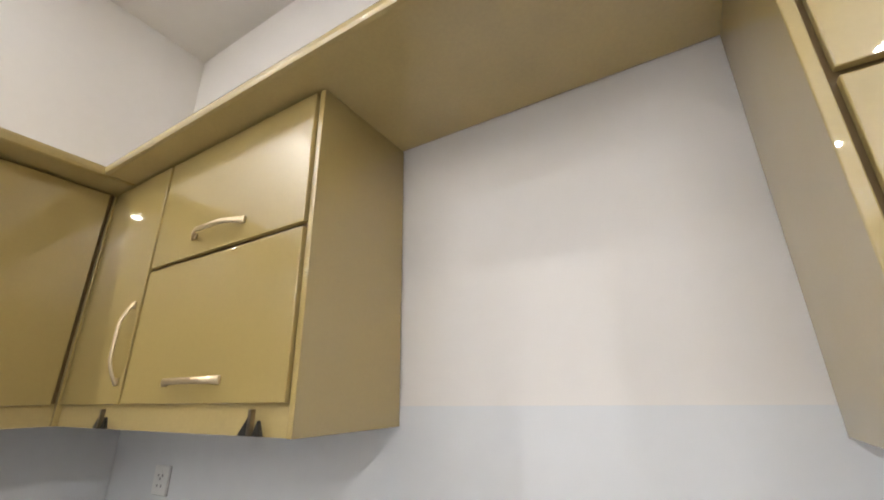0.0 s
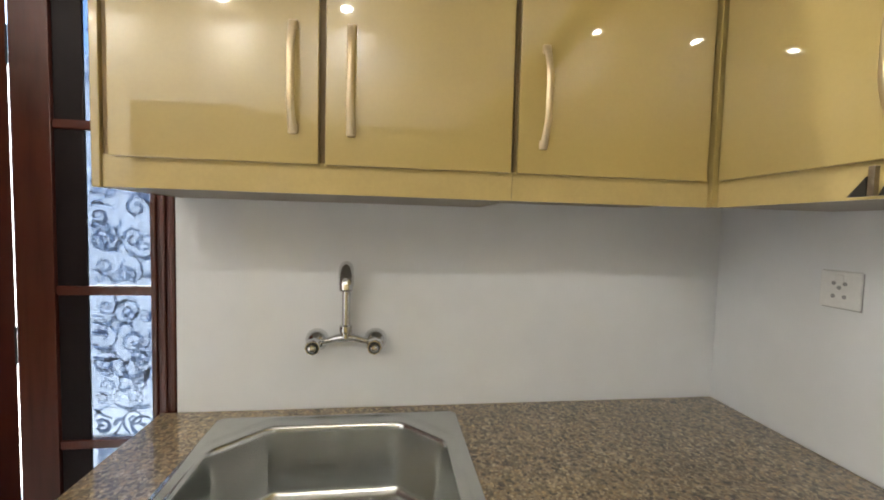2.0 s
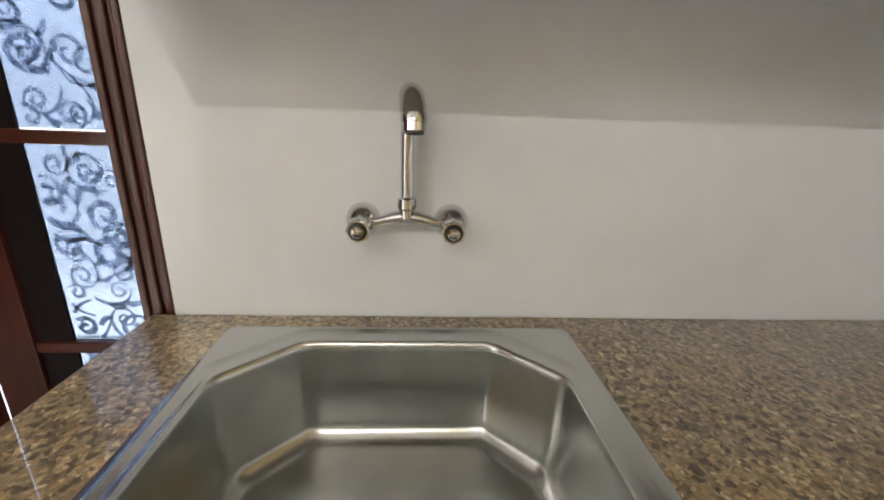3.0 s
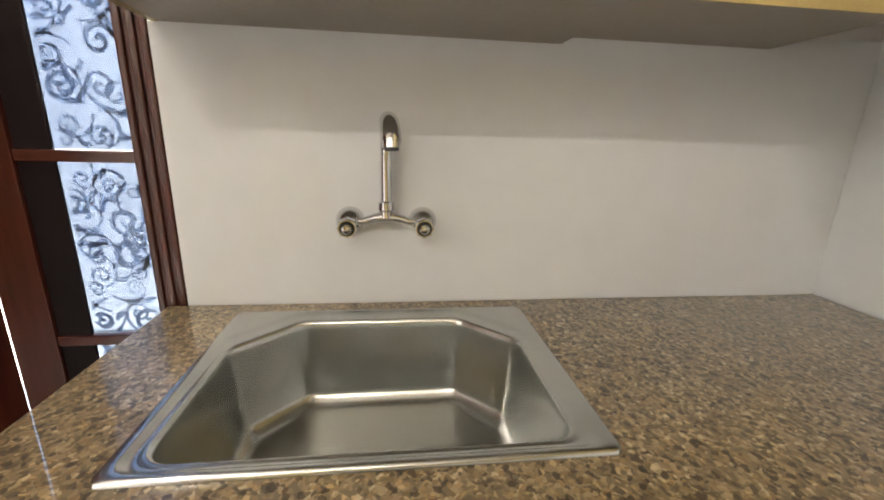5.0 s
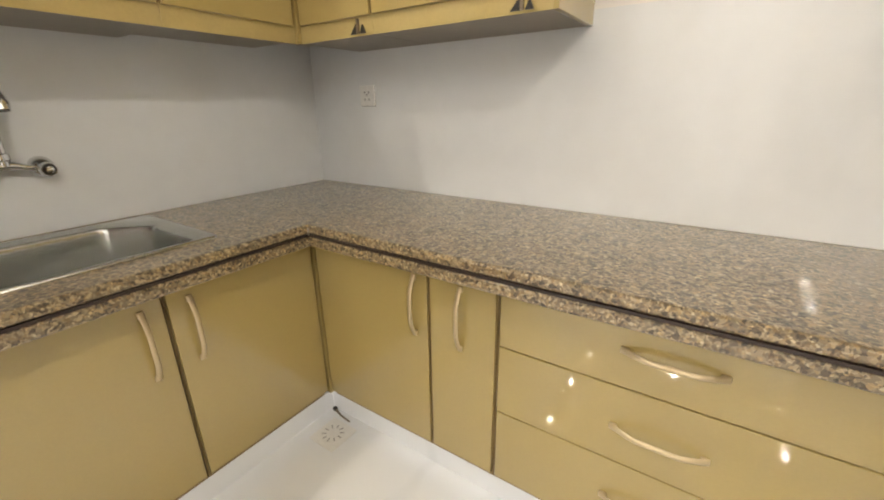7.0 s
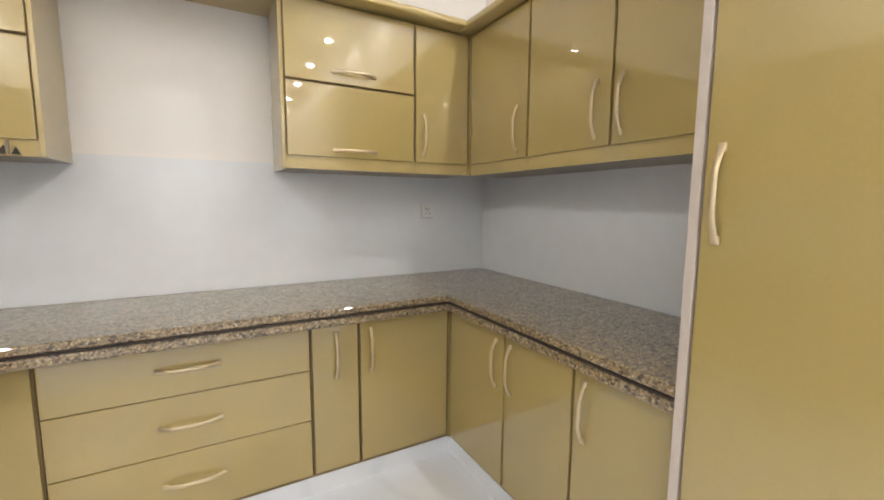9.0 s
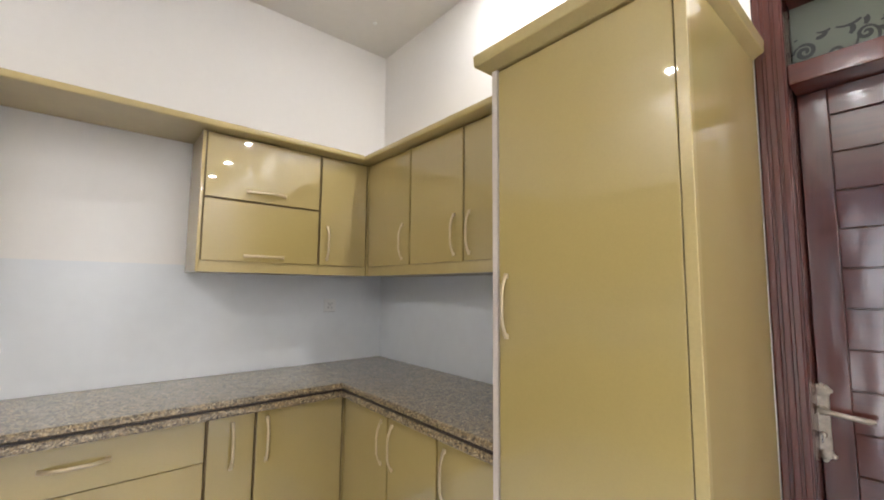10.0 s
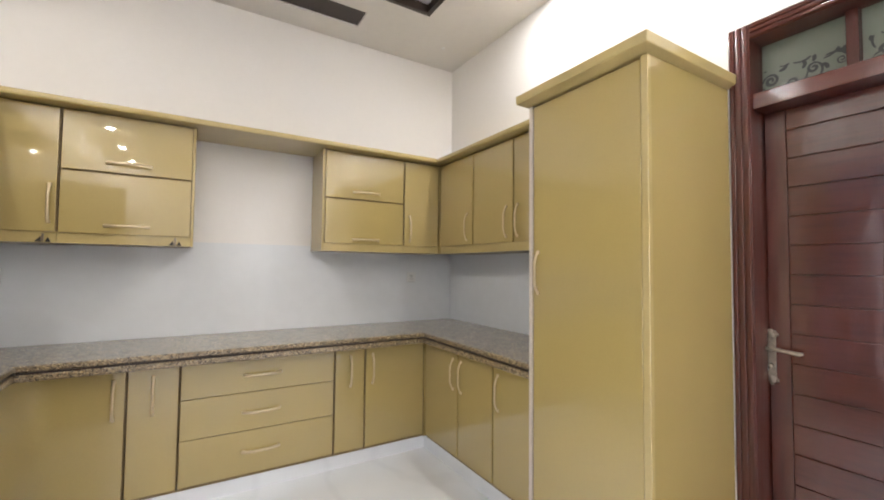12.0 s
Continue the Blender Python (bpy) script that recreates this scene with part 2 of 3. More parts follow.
def tube(points, radius, sides=20, caps=True):
    """A round bar along points; radius may be a list."""
    bm = bmesh.new()
    pts = [Vector(p) for p in points]
    radii = radius if isinstance(radius, (list, tuple)) else [radius] * len(pts)
    rings, side = [], None
    for i, p in enumerate(pts):
        way = (pts[min(i + 1, len(pts) - 1)] - pts[max(i - 1, 0)]).normalized()
        if side is None:
            side = way.orthogonal().normalized()
        side = (side - way * side.dot(way)).normalized()
        other = way.cross(side)
        rings.append([bm.verts.new(p + radii[i] * (math.cos(a) * side + math.sin(a) * other)) for a in (2 * math.pi * k / sides for k in range(sides))])
    for r, s in zip(rings, rings[1:]):
        for k in range(sides):
            bm.faces.new((r[k], r[(k + 1) % sides], s[(k + 1) % sides], s[k]))
    if caps:
        bm.faces.new(rings[0][::-1])
        bm.faces.new(rings[-1])
    bmesh.ops.recalc_face_normals(bm, faces=bm.faces[:])
    return bm


def lathe(origin, axis, profile, sides=24):
    """A turned body: profile of (along, radius) about the axis."""
    o, a = Vector(origin), Vector(axis).normalized()
    return tube([o + a * d for d, _ in profile], [max(r, 0.0004) for _, r in profile], sides)


def smooth(ob, angle=21):
    ob.data.polygons.foreach_set("use_smooth", [True] * len(ob.data.polygons))
    ob.data.set_sharp_from_angle(angle=radians(angle))
    return ob


def mesh_object(name, bm, material):
    data = bpy.data.meshes.new(name)
    bm.to_mesh(data)
    bm.free()
    data.materials.append(material)
    return smooth(new(name, data))


def hang(ob, parent):
    ob.parent = parent
    if parent.parent is None and parent.data is None:
        ob.matrix_parent_inverse = parent.matrix_basis.inverted()
    return ob


def part(name, bm, material, parent, label=""):
    return tagged(hang(mesh_object(name, bm, material), parent), label)


def thing(name, base, label, category, group="", kind=""):
    ob = new(name)
    ob.location = base
    ob.empty_display_size = 0.1
    return tagged(ob, label, category, group, kind)


def setting(name, bm, material, label, category):
    return tagged(mesh_object(name, bm, material), label, category, kind="structure")


# ---------------------------------------------------------------- shell of the room
WALL = 0.22
DOOR_W = (-1.62, -2.96, 2.46)      # side doorway: two sides and head
DOOR_E = (-2.366, -3.30, 2.445)
setting("floor", box(-0.24, 3.63, -7.3, 0.22, -0.12, 0.0), MARBLE, "polished white marble tile kitchen floor with faint veins", "floor")
setting("wall_north", box(-WALL, ROOM_X + WALL, 0, WALL, 0, 3.6), PAINT, "off-white painted kitchen wall behind the long counter", "wall")
setting("wall_south", box(-WALL, ROOM_X + WALL, ROOM_Y - WALL, ROOM_Y, 0, 3.6), PAINT, "plain off-white painted end wall of kitchen", "wall")


def wall_with_door(name, x0, x1, door, label):
    bm = box(x0, x1, door[0], 0, 0, 3.6)
    box(x0, x1, ROOM_Y, door[1], 0, 3.6, bm=bm)
    box(x0, x1, door[1], door[0], door[2], 3.6, bm=bm)
    return setting(name, bm, PAINT, label, "wall")


wall_with_door("wall_west", -WALL, 0, DOOR_W, "off-white painted wall behind the steel sink")
wall_with_door("wall_east", ROOM_X, ROOM_X + WALL, DOOR_E, "off-white painted wall beside the wooden door")
dado = box(0.004, ROOM_X - 0.004, -0.006, -0.0005, TOP + 0.001, 1.512)
setting("dado_north", dado, DADO, "glossy bluish-white tiled splashback above the counter", "splashback")
setting("dado_west", box(0.0005, 0.006, -1.618, -0.007, TOP + 0.001, 1.512), DADO, "glossy bluish-white tiled splashback behind the sink", "splashback")
setting("dado_east", box(ROOM_X - 0.006, ROOM_X - 0.0005, -1.728, -0.007, TOP + 0.001, 1.512), DADO, "glossy bluish-white tiled splashback beside tall cupboard", "splashback")

SLOTS = [(1.032, 2.376, -0.45, -0.24), (1.032, 2.376, -6.84, -6.63), (0.178, 0.383, -6.96, -1.14), (3.025, 3.23, -6.96, -1.14)]
TRAY = (0.618, 2.79, -6.425, -0.655)
cut_x = sorted({0.0, ROOM_X, TRAY[0], TRAY[1], *[v for s in SLOTS for v in s[:2]]})
cut_y = sorted({0.0, ROOM_Y, TRAY[2], TRAY[3], *[v for s in SLOTS for v in s[2:]]})


def solid_ceiling(x, y):
    return not any(a < x < b and c < y < d for a, b, c, d in SLOTS + [TRAY])


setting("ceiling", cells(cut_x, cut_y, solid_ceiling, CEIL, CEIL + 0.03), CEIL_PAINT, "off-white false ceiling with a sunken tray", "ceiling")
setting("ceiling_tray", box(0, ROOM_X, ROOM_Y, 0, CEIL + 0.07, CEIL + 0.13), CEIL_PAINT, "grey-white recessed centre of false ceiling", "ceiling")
rim = box(TRAY[0] - 0.02, TRAY[1] + 0.02, TRAY[3], TRAY[3] + 0.02, CEIL + 0.031, CEIL + 0.069)
box(TRAY[0] - 0.02, TRAY[1] + 0.02, TRAY[2] - 0.02, TRAY[2], CEIL + 0.031, CEIL + 0.069, bm=rim)
box(TRAY[0] - 0.02, TRAY[0], TRAY[2], TRAY[3], CEIL + 0.031, CEIL + 0.069, bm=rim)
box(TRAY[1], TRAY[1] + 0.02, TRAY[2], TRAY[3], CEIL + 0.031, CEIL + 0.069, bm=rim)
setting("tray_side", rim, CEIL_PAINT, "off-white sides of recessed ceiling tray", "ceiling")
t = 0.036
trim = box(TRAY[0], TRAY[1], TRAY[3] - t, TRAY[3] - 0.001, CEIL - 0.004, CEIL + 0.06, 0.004)
box(TRAY[0], TRAY[1], TRAY[2] + 0.001, TRAY[2] + t, CEIL - 0.004, CEIL + 0.06, 0.004, trim)
box(TRAY[0] + 0.001, TRAY[0] + t, TRAY[2] + t, TRAY[3] - t, CEIL - 0.004, CEIL + 0.06, 0.004, trim)
box(TRAY[1] - t, TRAY[1] - 0.001, TRAY[2] + t, TRAY[3] - t, CEIL - 0.004, CEIL + 0.06, 0.004, trim)
setting("ceiling_trim", trim, SLOT_BROWN, "dark brown wooden border of ceiling tray", "trim")
for a, b, c, d in SLOTS:
    tagged(mesh_object("ceiling_panel", box(a + 0.001, b - 0.001, c + 0.001, d - 0.001, CEIL + 0.012, CEIL + 0.028), SLOT_BROWN),
           "dark brown panel strip recessed in ceiling", "ceiling panel", "ceiling strips", "structure")

# ---------------------------------------------------------------- ground and yard outside the side door
setting("ground", box(-40, -0.241, -40, 40, -0.4, -0.06), GROUND, "grey paved yard outside the side doorway", "ground")
# added wall, its height and tone set to even daylight through panes and doorway
setting("daylight_backdrop", box(-2.4, -2.2, -9, 4, -0.06, 2.6), OUT_PAINT, "added white plastered wall outside side door, evens the daylight", "wall")
setting("passage_wall", box(4.6, 4.7, -4.4, -1.6, -0.12, 3.6), PAINT, "plain wall of dark passage beyond door", "wall")
sides = box(3.63, 4.6, -1.7, -1.6, -0.12, 3.6)
box(3.63, 4.6, -4.4, -4.3, -0.12, 3.6, bm=sides)
box(3.63, 4.6, -4.3, -1.7, 3.5, 3.6, bm=sides)
box(3.63, 4.6, -4.3, -1.7, -0.12, 0.0, bm=sides)
setting("passage_sides", sides, PAINT, "plain sides of dark passage beyond door", "wall")


# ---------------------------------------------------------------- cabinets
def handle_mesh():
    """A bowed pull 0.21 long, upright, standing out towards -y."""
    bm = bmesh.new()
    rings, count = [], 16
    for i in range(count + 1):
        u = i / count
        s = math.sin(math.pi * u)
        end = abs(2 * u - 1)
        w = 0.0070 + 0.0022 * end ** 3
        out = -0.0035 - 0.0245 * min(1, s * 1.3) ** 0.9
        thick = 0.0046 - 0.0008 * end ** 2
        rings.append([bm.verts.new((w * math.cos(a), out + thick * math.sin(a), (u - 0.5) * 0.212)) for a in (2 * math.pi * k / 10 for k in range(10))])
    for r, q in zip(rings, rings[1:]):
        for k in range(10):
            bm.faces.new((r[k], r[(k + 1) % 10], q[(k + 1) % 10], q[k]))
    bm.faces.new(rings[0])
    bm.faces.new(rings[-1])
    for z in (-0.099, 0.099):
        box(-0.0092, 0.0092, -0.0075, 0.0, z - 0.010, z + 0.010, 0.0032, bm)
    bmesh.ops.recalc_face_normals(bm, faces=bm.faces[:])
    data = bpy.data.meshes.new("handle")
    bm.to_mesh(data)
    bm.free()
    data.materials.append(BRASS)
    data.polygons.foreach_set("use_smooth", [True] * len(data.polygons))
    data.set_sharp_from_angle(angle=radians(45))
    return data


HANDLE = handle_mesh()
TURN = {"N": 0, "W": 90, "E": -90}      # fronts of the three runs face -y, +x, -x
FACE_LOW = {"N": -0.524, "W": 0.524, "E": ROOM_X - 0.552}
FACE_UP = {"N": -0.325, "W": 0.333, "E": ROOM_X - 0.318}
BACK = {"N": -0.008, "W": 0.008, "E": ROOM_X - 0.008}
SIGN = {"N": -1, "W": 1, "E": -1}       # the way out of the wall along the run's depth axis


def run_box(run, a0, a1, d0, d1, z0, z1, bevel=0.0, bm=None):
    """A box given along the run's wall and across its depth."""
    if run == "N":
        return box(a0, a1, min(d0, d1), max(d0, d1), z0, z1, bevel, bm)
    return box(min(d0, d1), max(d0, d1), min(a0, a1), max(a0, a1), z0, z1, bevel, bm)


def add_handle(door, run, face, along, z, level=False):
    ob = new("handle", HANDLE)
    place = (along, face, z) if run == "N" else (face, along, z)
    ob.matrix_basis = pose(*place, 0, 0, TURN[run]) @ (pose(0, 0, 0, 0, 90, 0) if level else Matrix())
    ob.parent = door
    tagged(ob, "satin champagne-gold bowed handle")


def unit(run, a0, a1, z0, z1, face, fronts, name, label, category, group, plinth=False, ends=(), rail=0.0, body_top=None, lift=0.0):
    """A cabinet: carcass and fronts of (a0, a1, z0, z1, handle along, handle z, level, kind)."""
    s = SIGN[run]
    lo, hi = min(a0, a1), max(a0, a1)
    mid = ((lo + hi) / 2, (BACK[run] + face) / 2)
    base = (mid[0], mid[1], z0) if run == "N" else (mid[1], mid[0], z0)
    cab = thing(name, base, label, category, group)
    bz = z0 + lift + (0.004 if rail else 0)
    in_lo = lo + (0.0165 if lo in ends else 0.0)
    in_hi = hi - (0.0165 if hi in ends else 0.0)
    part("body", run_box(run, in_lo + 0.001, in_hi - 0.001, BACK[run], face - s * (0.0160 if rail else 0.0135), bz, body_top or z1), CARCASS, cab)
    if body_top:
        part("front_rail", run_box(run, in_lo + 0.001, in_hi - 0.001, face - s * 0.028, face - s * 0.0135, body_top + 0.0005, z1), CARCASS, cab)
    if rail:
        part("bottom_rail", run_box(run, in_lo, in_hi, face - s * 0.0158, face - s * 0.0132, z0, z0 + rail, 0.0), EDGING, cab)
        part("bottom_panel", run_box(run, in_lo + 0.001, in_hi - 0.001, BACK[run], face - s * 0.0162, z0 + lift, z0 + lift + 0.0035), UNDERSIDE, cab)
    for e in ends:
        inner = e - 0.016 if e == hi else e + 0.016
        part("end_panel", run_box(run, e, inner, BACK[run] - s * 0.001, face - s * 0.008, z0 - 0.001, z1, 0.002), LAMINATE, cab)
    for f0, f1, g0, g1, ha, hz, level, kind in fronts:
        door = part(kind, run_box(run, f0, f1, face - s * 0.0125, face, g0, g1, 0.0022), LAMINATE, cab)
        if ha is not None:
            add_handle(door, run, face, ha, hz, level)
    return cab


G = 0.0065
D0, D1 = 0.110, 0.792
# lower run along the long wall
low = "gloss beige laminate base cabinet"
unit("N", 0.545, 1.055, 0.09, 0.798, FACE_LOW["N"], [(0.537, 1.055 - G, D0, D1, 1.001, 0.641, False, "door")], "base_cabinet", low + " with one wide door, beside the corner", "cabinet", "base cabinets")
unit("N", 1.056, 1.294, 0.09, 0.798, FACE_LOW["N"], [(1.055 + G, 1.294 - G, D0, D1, 1.172, 0.641, False, "door")], "base_cabinet", low + " with one narrow door", "cabinet", "base cabinets")
unit("N", 1.295, 2.169, 0.09, 0.798, FACE_LOW["N"], [(1.294 + G, 2.170 - G, a, b, 1.724, h, True, "drawer_front") for a, b, h in ((0.5945, D1, 0.697), (0.3675, 0.5910, 0.476), (D0, 0.3640, 0.245))],
     "drawer_cabinet", "gloss beige laminate base cabinet with three wide drawers", "cabinet", "base cabinets")
unit("N", 2.170, 2.384, 0.09, 0.798, FACE_LOW["N"], [(2.170 + G, 2.384 - G, D0, D1, 2.279, 0.641, False, "door")], "base_cabinet", low + " with one narrow door", "cabinet", "base cabinets")
unit("N", 2.385, 2.862, 0.09, 0.798, FACE_LOW["N"], [(2.384 + G, 2.843, D0, D1, 2.438, 0.641, False, "door")], "base_cabinet", low + " with one wide door, beside the corner", "cabinet", "base cabinets")
# lower run below the sink
unit("W", -1.598, -1.038, 0.09, 0.798, FACE_LOW["W"], [(-1.580, -1.037 - G, D0, D1, -1.097, 0.628, False, "door")], "sink_cabinet", low + " with wide door under the sink", "cabinet", "base cabinets", ends=(-1.598,), body_top=0.665)
unit("W", -1.037, -0.548, 0.09, 0.798, FACE_LOW["W"], [(-1.037 + G, -0.536, D0, D1, -0.973, 0.628, False, "door")], "base_cabinet", low + " with one wide door, beside the corner", "cabinet", "base cabinets", body_top=0.665)
# lower run beside the tall cupboard
unit("E", -0.979, -0.548, 0.09, 0.798, FACE_LOW["E"], [(-0.979 + G, -0.537, D0, D1, -0.925, 0.641, False, "door")], "base_cabinet", low + " with one door, beside the corner", "cabinet", "base cabinets")
unit("E", -1.351, -0.980, 0.09, 0.798, FACE_LOW["E"], [(-1.351 + G, -0.979 - G, D0, D1, -1.022, 0.641, False, "door")], "base_cabinet", low + " with one door", "cabinet", "base cabinets")
unit("E", -1.726, -1.352, 0.09, 0.798, FACE_LOW["E"], [(-1.722, -1.351 - G, D0, D1, -1.402, 0.641, False, "door")], "base_cabinet", low + " with one door, beside the tall cupboard", "cabinet", "base cabinets")
plinth = box(0.495, ROOM_X - 0.525, -0.505, -0.49, 0.0, 0.089)
box(0.495, 0.51, -1.59, -0.505, 0.0, 0.089, bm=plinth)
box(ROOM_X - 0.54, ROOM_X - 0.525, -1.727, -0.505, 0.0, 0.089, bm=plinth)
box(0.01, 0.495, -1.59, -1.575, 0.0, 0.089, bm=plinth)
setting("plinth", plinth, MARBLE, "white marble tile plinth under base cabinets", "plinth")

# upper run over the sink
U0, U1, UB, UT = 1.526, 2.202, 1.468, 2.209
up = "gloss beige laminate wall cabinet"
unit("W", -1.612, -0.791, UB, UT, FACE_UP["W"], [(-1.578, -1.188 - G, U0, U1, -1.243, 1.692, False, "door"), (-1.188 + G, -0.791 - G, U0, U1, -1.131, 1.692, False, "door")],
     "wall_cabinet", up + " with two doors above the sink", "cabinet", "wall cabinets", ends=(-1.612,), rail=0.062)
unit("W", -0.790, -0.300, UB, UT, FACE_UP["W"], [(-0.791 + G, -0.339, U0, U1, -0.730, 1.686, False, "door")],
     "wall_cabinet", up + " with one door, in the corner", "cabinet", "wall cabinets", rail=0.062, lift=0.014)
# upper run along the long wall
unit("N", 0.335, 0.702, UB, UT, FACE_UP["N"], [(0.347, 0.702 - G, U0, U1, 0.668, 1.68, False, "door")], "wall_cabinet", up + " with one narrow door, in the corner", "cabinet", "wall cabinets", rail=0.062)
unit("N", 0.703, 1.331, UB, UT, FACE_UP["N"], [(0.702 + G, 1.312, U0, 1.866, 1.005, 1.572, True, "flap_door"), (0.702 + G, 1.312, 1.877, U1, 1.005, 1.928, True, "flap_door")],
     "flap_cabinet", up + " with two stacked flap doors", "cabinet", "wall cabinets", ends=(1.331,), rail=0.062)
unit("N", 2.114, 2.760, UB, UT, FACE_UP["N"], [(2.136, 2.760 - G, U0, 1.850, 2.445, 1.558, True, "flap_door"), (2.136, 2.760 - G, 1.861, U1, 2.445, 1.912, True, "flap_door")],
     "flap_cabinet", up + " with two stacked flap doors", "cabinet", "wall cabinets", ends=(2.114,), rail=0.062)
unit("N", 2.761, 3.088, UB, UT, FACE_UP["N"], [(2.760 + G, 3.077, U0, U1, 2.812, 1.662, False, "door")], "wall_cabinet", up + " with one narrow door, in the corner", "cabinet", "wall cabinets", rail=0.062)
# upper run beside the tall cupboard
unit("E", -0.808, -0.302, UB, UT, FACE_UP["E"], [(-0.808 + G, -0.338, U0, U1, -0.735, 1.662, False, "door")], "wall_cabinet", up + " with one door, in the corner", "cabinet", "wall cabinets", rail=0.062)
unit("E", -1.727, -0.809, UB, UT, FACE_UP["E"], [(-1.256 + G, -0.808 - G, U0, U1, -1.189, 1.662, False, "door"), (-1.722, -1.256 - G, U0, U1, -1.300, 1.662, False, "door")],
     "wall_cabinet", up + " with two doors, beside the tall cupboard", "cabinet", "wall cabinets", rail=0.062)

# corner posts close the joints between runs
for name, px, py, z0, z1 in (("base", 0.514, -0.514, 0.091, 0.797), ("base", 2.866, -0.514, 0.091, 0.797), ("wall", 0.322, -0.314, UB, UT - 0.001), ("wall", 3.101, -0.314, UB, UT - 0.001)):
    post = thing("corner_post", (px, py, z0), "beige laminate filler post in corner of " + name + " cabinets", "filler post", "corner posts")
    part("strip", box(px - 0.012, px + 0.012, py - 0.012, py + 0.012, z0, z1, 0.002), LAMINATE, post)

cornice = thing("cornice", (1.7, -0.2, 2.21), "gloss beige board cornice running above the wall cabinets", "cornice")
CB, CT, CD = 2.21, 2.245, 0.450
part("board", box(0.001, CD, -1.628, -0.001, CB, CT, 0.012), EDGING, cornice)
part("board", box(CD + 0.0005, ROOM_X - CD + 0.055, -0.412, -0.001, CB, CT, 0.012), EDGING, cornice)
part("board", box(ROOM_X - CD + 0.0555, ROOM_X - 0.001, -1.68, -0.001, CB, CT, 0.012), EDGING, cornice)

# tall cupboard
tall = thing("tall_cupboard", (3.1, -2.04, 0), "tall gloss beige laminate larder cupboard with one door", "cupboard")
PF = 2.79
part("body", box(PF + 0.021, ROOM_X - 0.008, -2.35, -1.733, 0.0, 2.176), CARCASS, tall)
part("side_panel", box(PF + 0.004, ROOM_X - 0.007, -2.3655, -2.3505, 0.0, 2.177, 0.002), LAMINATE, tall)
part("side_panel", box(PF + 0.004, ROOM_X - 0.007, -1.7325, -1.7295, 0.0, 2.177), LAMINATE, tall)
part("edge_strip", box(PF - 0.004, PF + 0.020, -1.752, -1.7290, 0.0, 2.177, 0.002), PALE_EDGE, tall, "pale aluminium edge strip")
part("edge_strip", box(PF - 0.004, PF + 0.020, -2.3665, -2.3370, 0.0, 2.177, 0.003), EDGING, tall)
tall_door = part("door", box(PF - 0.002, PF + 0.018, -2.3345, -1.758, 0.06, 2.166, 0.0025), LAMINATE, tall)
add_handle(tall_door, "E", PF - 0.002, -1.792, 1.337)
cap = bmesh.new()
low_ring = [cap.verts.new(p) for p in ((PF - 0.004, -1.729, 2.178), (PF - 0.004, -2.364, 2.178), (ROOM_X - 0.002, -2.364, 2.178), (ROOM_X - 0.002, -1.729, 2.178))]
mid_ring = [cap.verts.new(p) for p in ((2.736, -1.684, 2.196), (2.736, -2.396, 2.196), (ROOM_X - 0.002, -2.396, 2.196), (ROOM_X - 0.002, -1.684, 2.196))]
top_ring = [cap.verts.new(p) for p in ((2.734, -1.682, 2.238), (2.734, -2.398, 2.238), (ROOM_X - 0.002, -2.398, 2.238), (ROOM_X - 0.002, -1.682, 2.238))]
for r, q in ((low_ring, mid_ring), (mid_ring, top_ring)):
    for k in range(4):
        cap.faces.new((r[k], r[(k + 1) % 4], q[(k + 1) % 4], q[k]))
cap.faces.new(low_ring[::-1])
cap.faces.new(top_ring)
bmesh.ops.recalc_face_normals(cap, faces=cap.faces[:])
bmesh.ops.bevel(cap, geom=cap.edges[:], offset=0.0025, segments=1, affect="EDGES")
part("top_moulding", cap, EDGING, tall)

# ---------------------------------------------------------------- worktop
worktop = thing("worktop", (1.7, -0.3, 0.80), "polished brown speckled granite worktop round three walls", "worktop")
SINK = (0.062, 0.530, -1.490, -0.856)
HOLE = (0.085, 0.506, -1.468, -0.882)
CF = 0.645


def slab_layers(xs, ys, keep, front):
    """Two granite layers with a dark glue line between; only the edges towards the room are rounded."""
    for name, z0, z1, material in (("slab", 0.848, TOP, GRANITE), ("joint", 0.8405, 0.8478, SLOT_BROWN), ("edge_build_up", 0.804, 0.8403, GRANITE)):
        bm = cells(xs, ys, keep, z0, z1)
        if name != "joint":
            rims = []
            for e in bm.edges:
                a, b = e.verts
                mid = (a.co + b.co) / 2
                if abs(a.co.z - b.co.z) < 1e-6 and front(mid.x, mid.y) and len(e.link_faces) == 2 and e.calc_face_angle() > 1:
                    rims.append(e)
            bmesh.ops.bevel(bm, geom=rims, offset=0.010, segments=4, affect="EDGES", profile=0.5)
        smooth(part(name, bm, material, worktop), 10)


slab_layers([0.0065, HOLE[0], HOLE[1], CF + 0.005], [-1.667, -1.625, HOLE[2], HOLE[3], -0.629, -0.0065],
            lambda x, y: not (HOLE[0] < x < HOLE[1] and HOLE[2] < y < HOLE[3]),
            lambda x, y: (x > CF and y < -0.63) or y < -1.66)
slab_layers([CF + 0.0062, 2.786, ROOM_X - 0.0065], [-0.629, -0.0065], lambda x, y: True, lambda x, y: y < -0.62 and x < 2.786)
slab_layers([2.786, ROOM_X - 0.0065], [-1.728, -0.6302], lambda x, y: True, lambda x, y: x < 2.79)
part("seam_filler", box(CF + 0.004, CF + 0.0085, -0.632, -0.628, 0.845, 0.872, 0.0015), UNDERSIDE, worktop, "dab of white sealant in corner joint")

# ---------------------------------------------------------------- sink
sink = thing("sink", (0.29, -1.17, 0.70), "single-bowl brushed stainless steel inset kitchen sink", "sink")


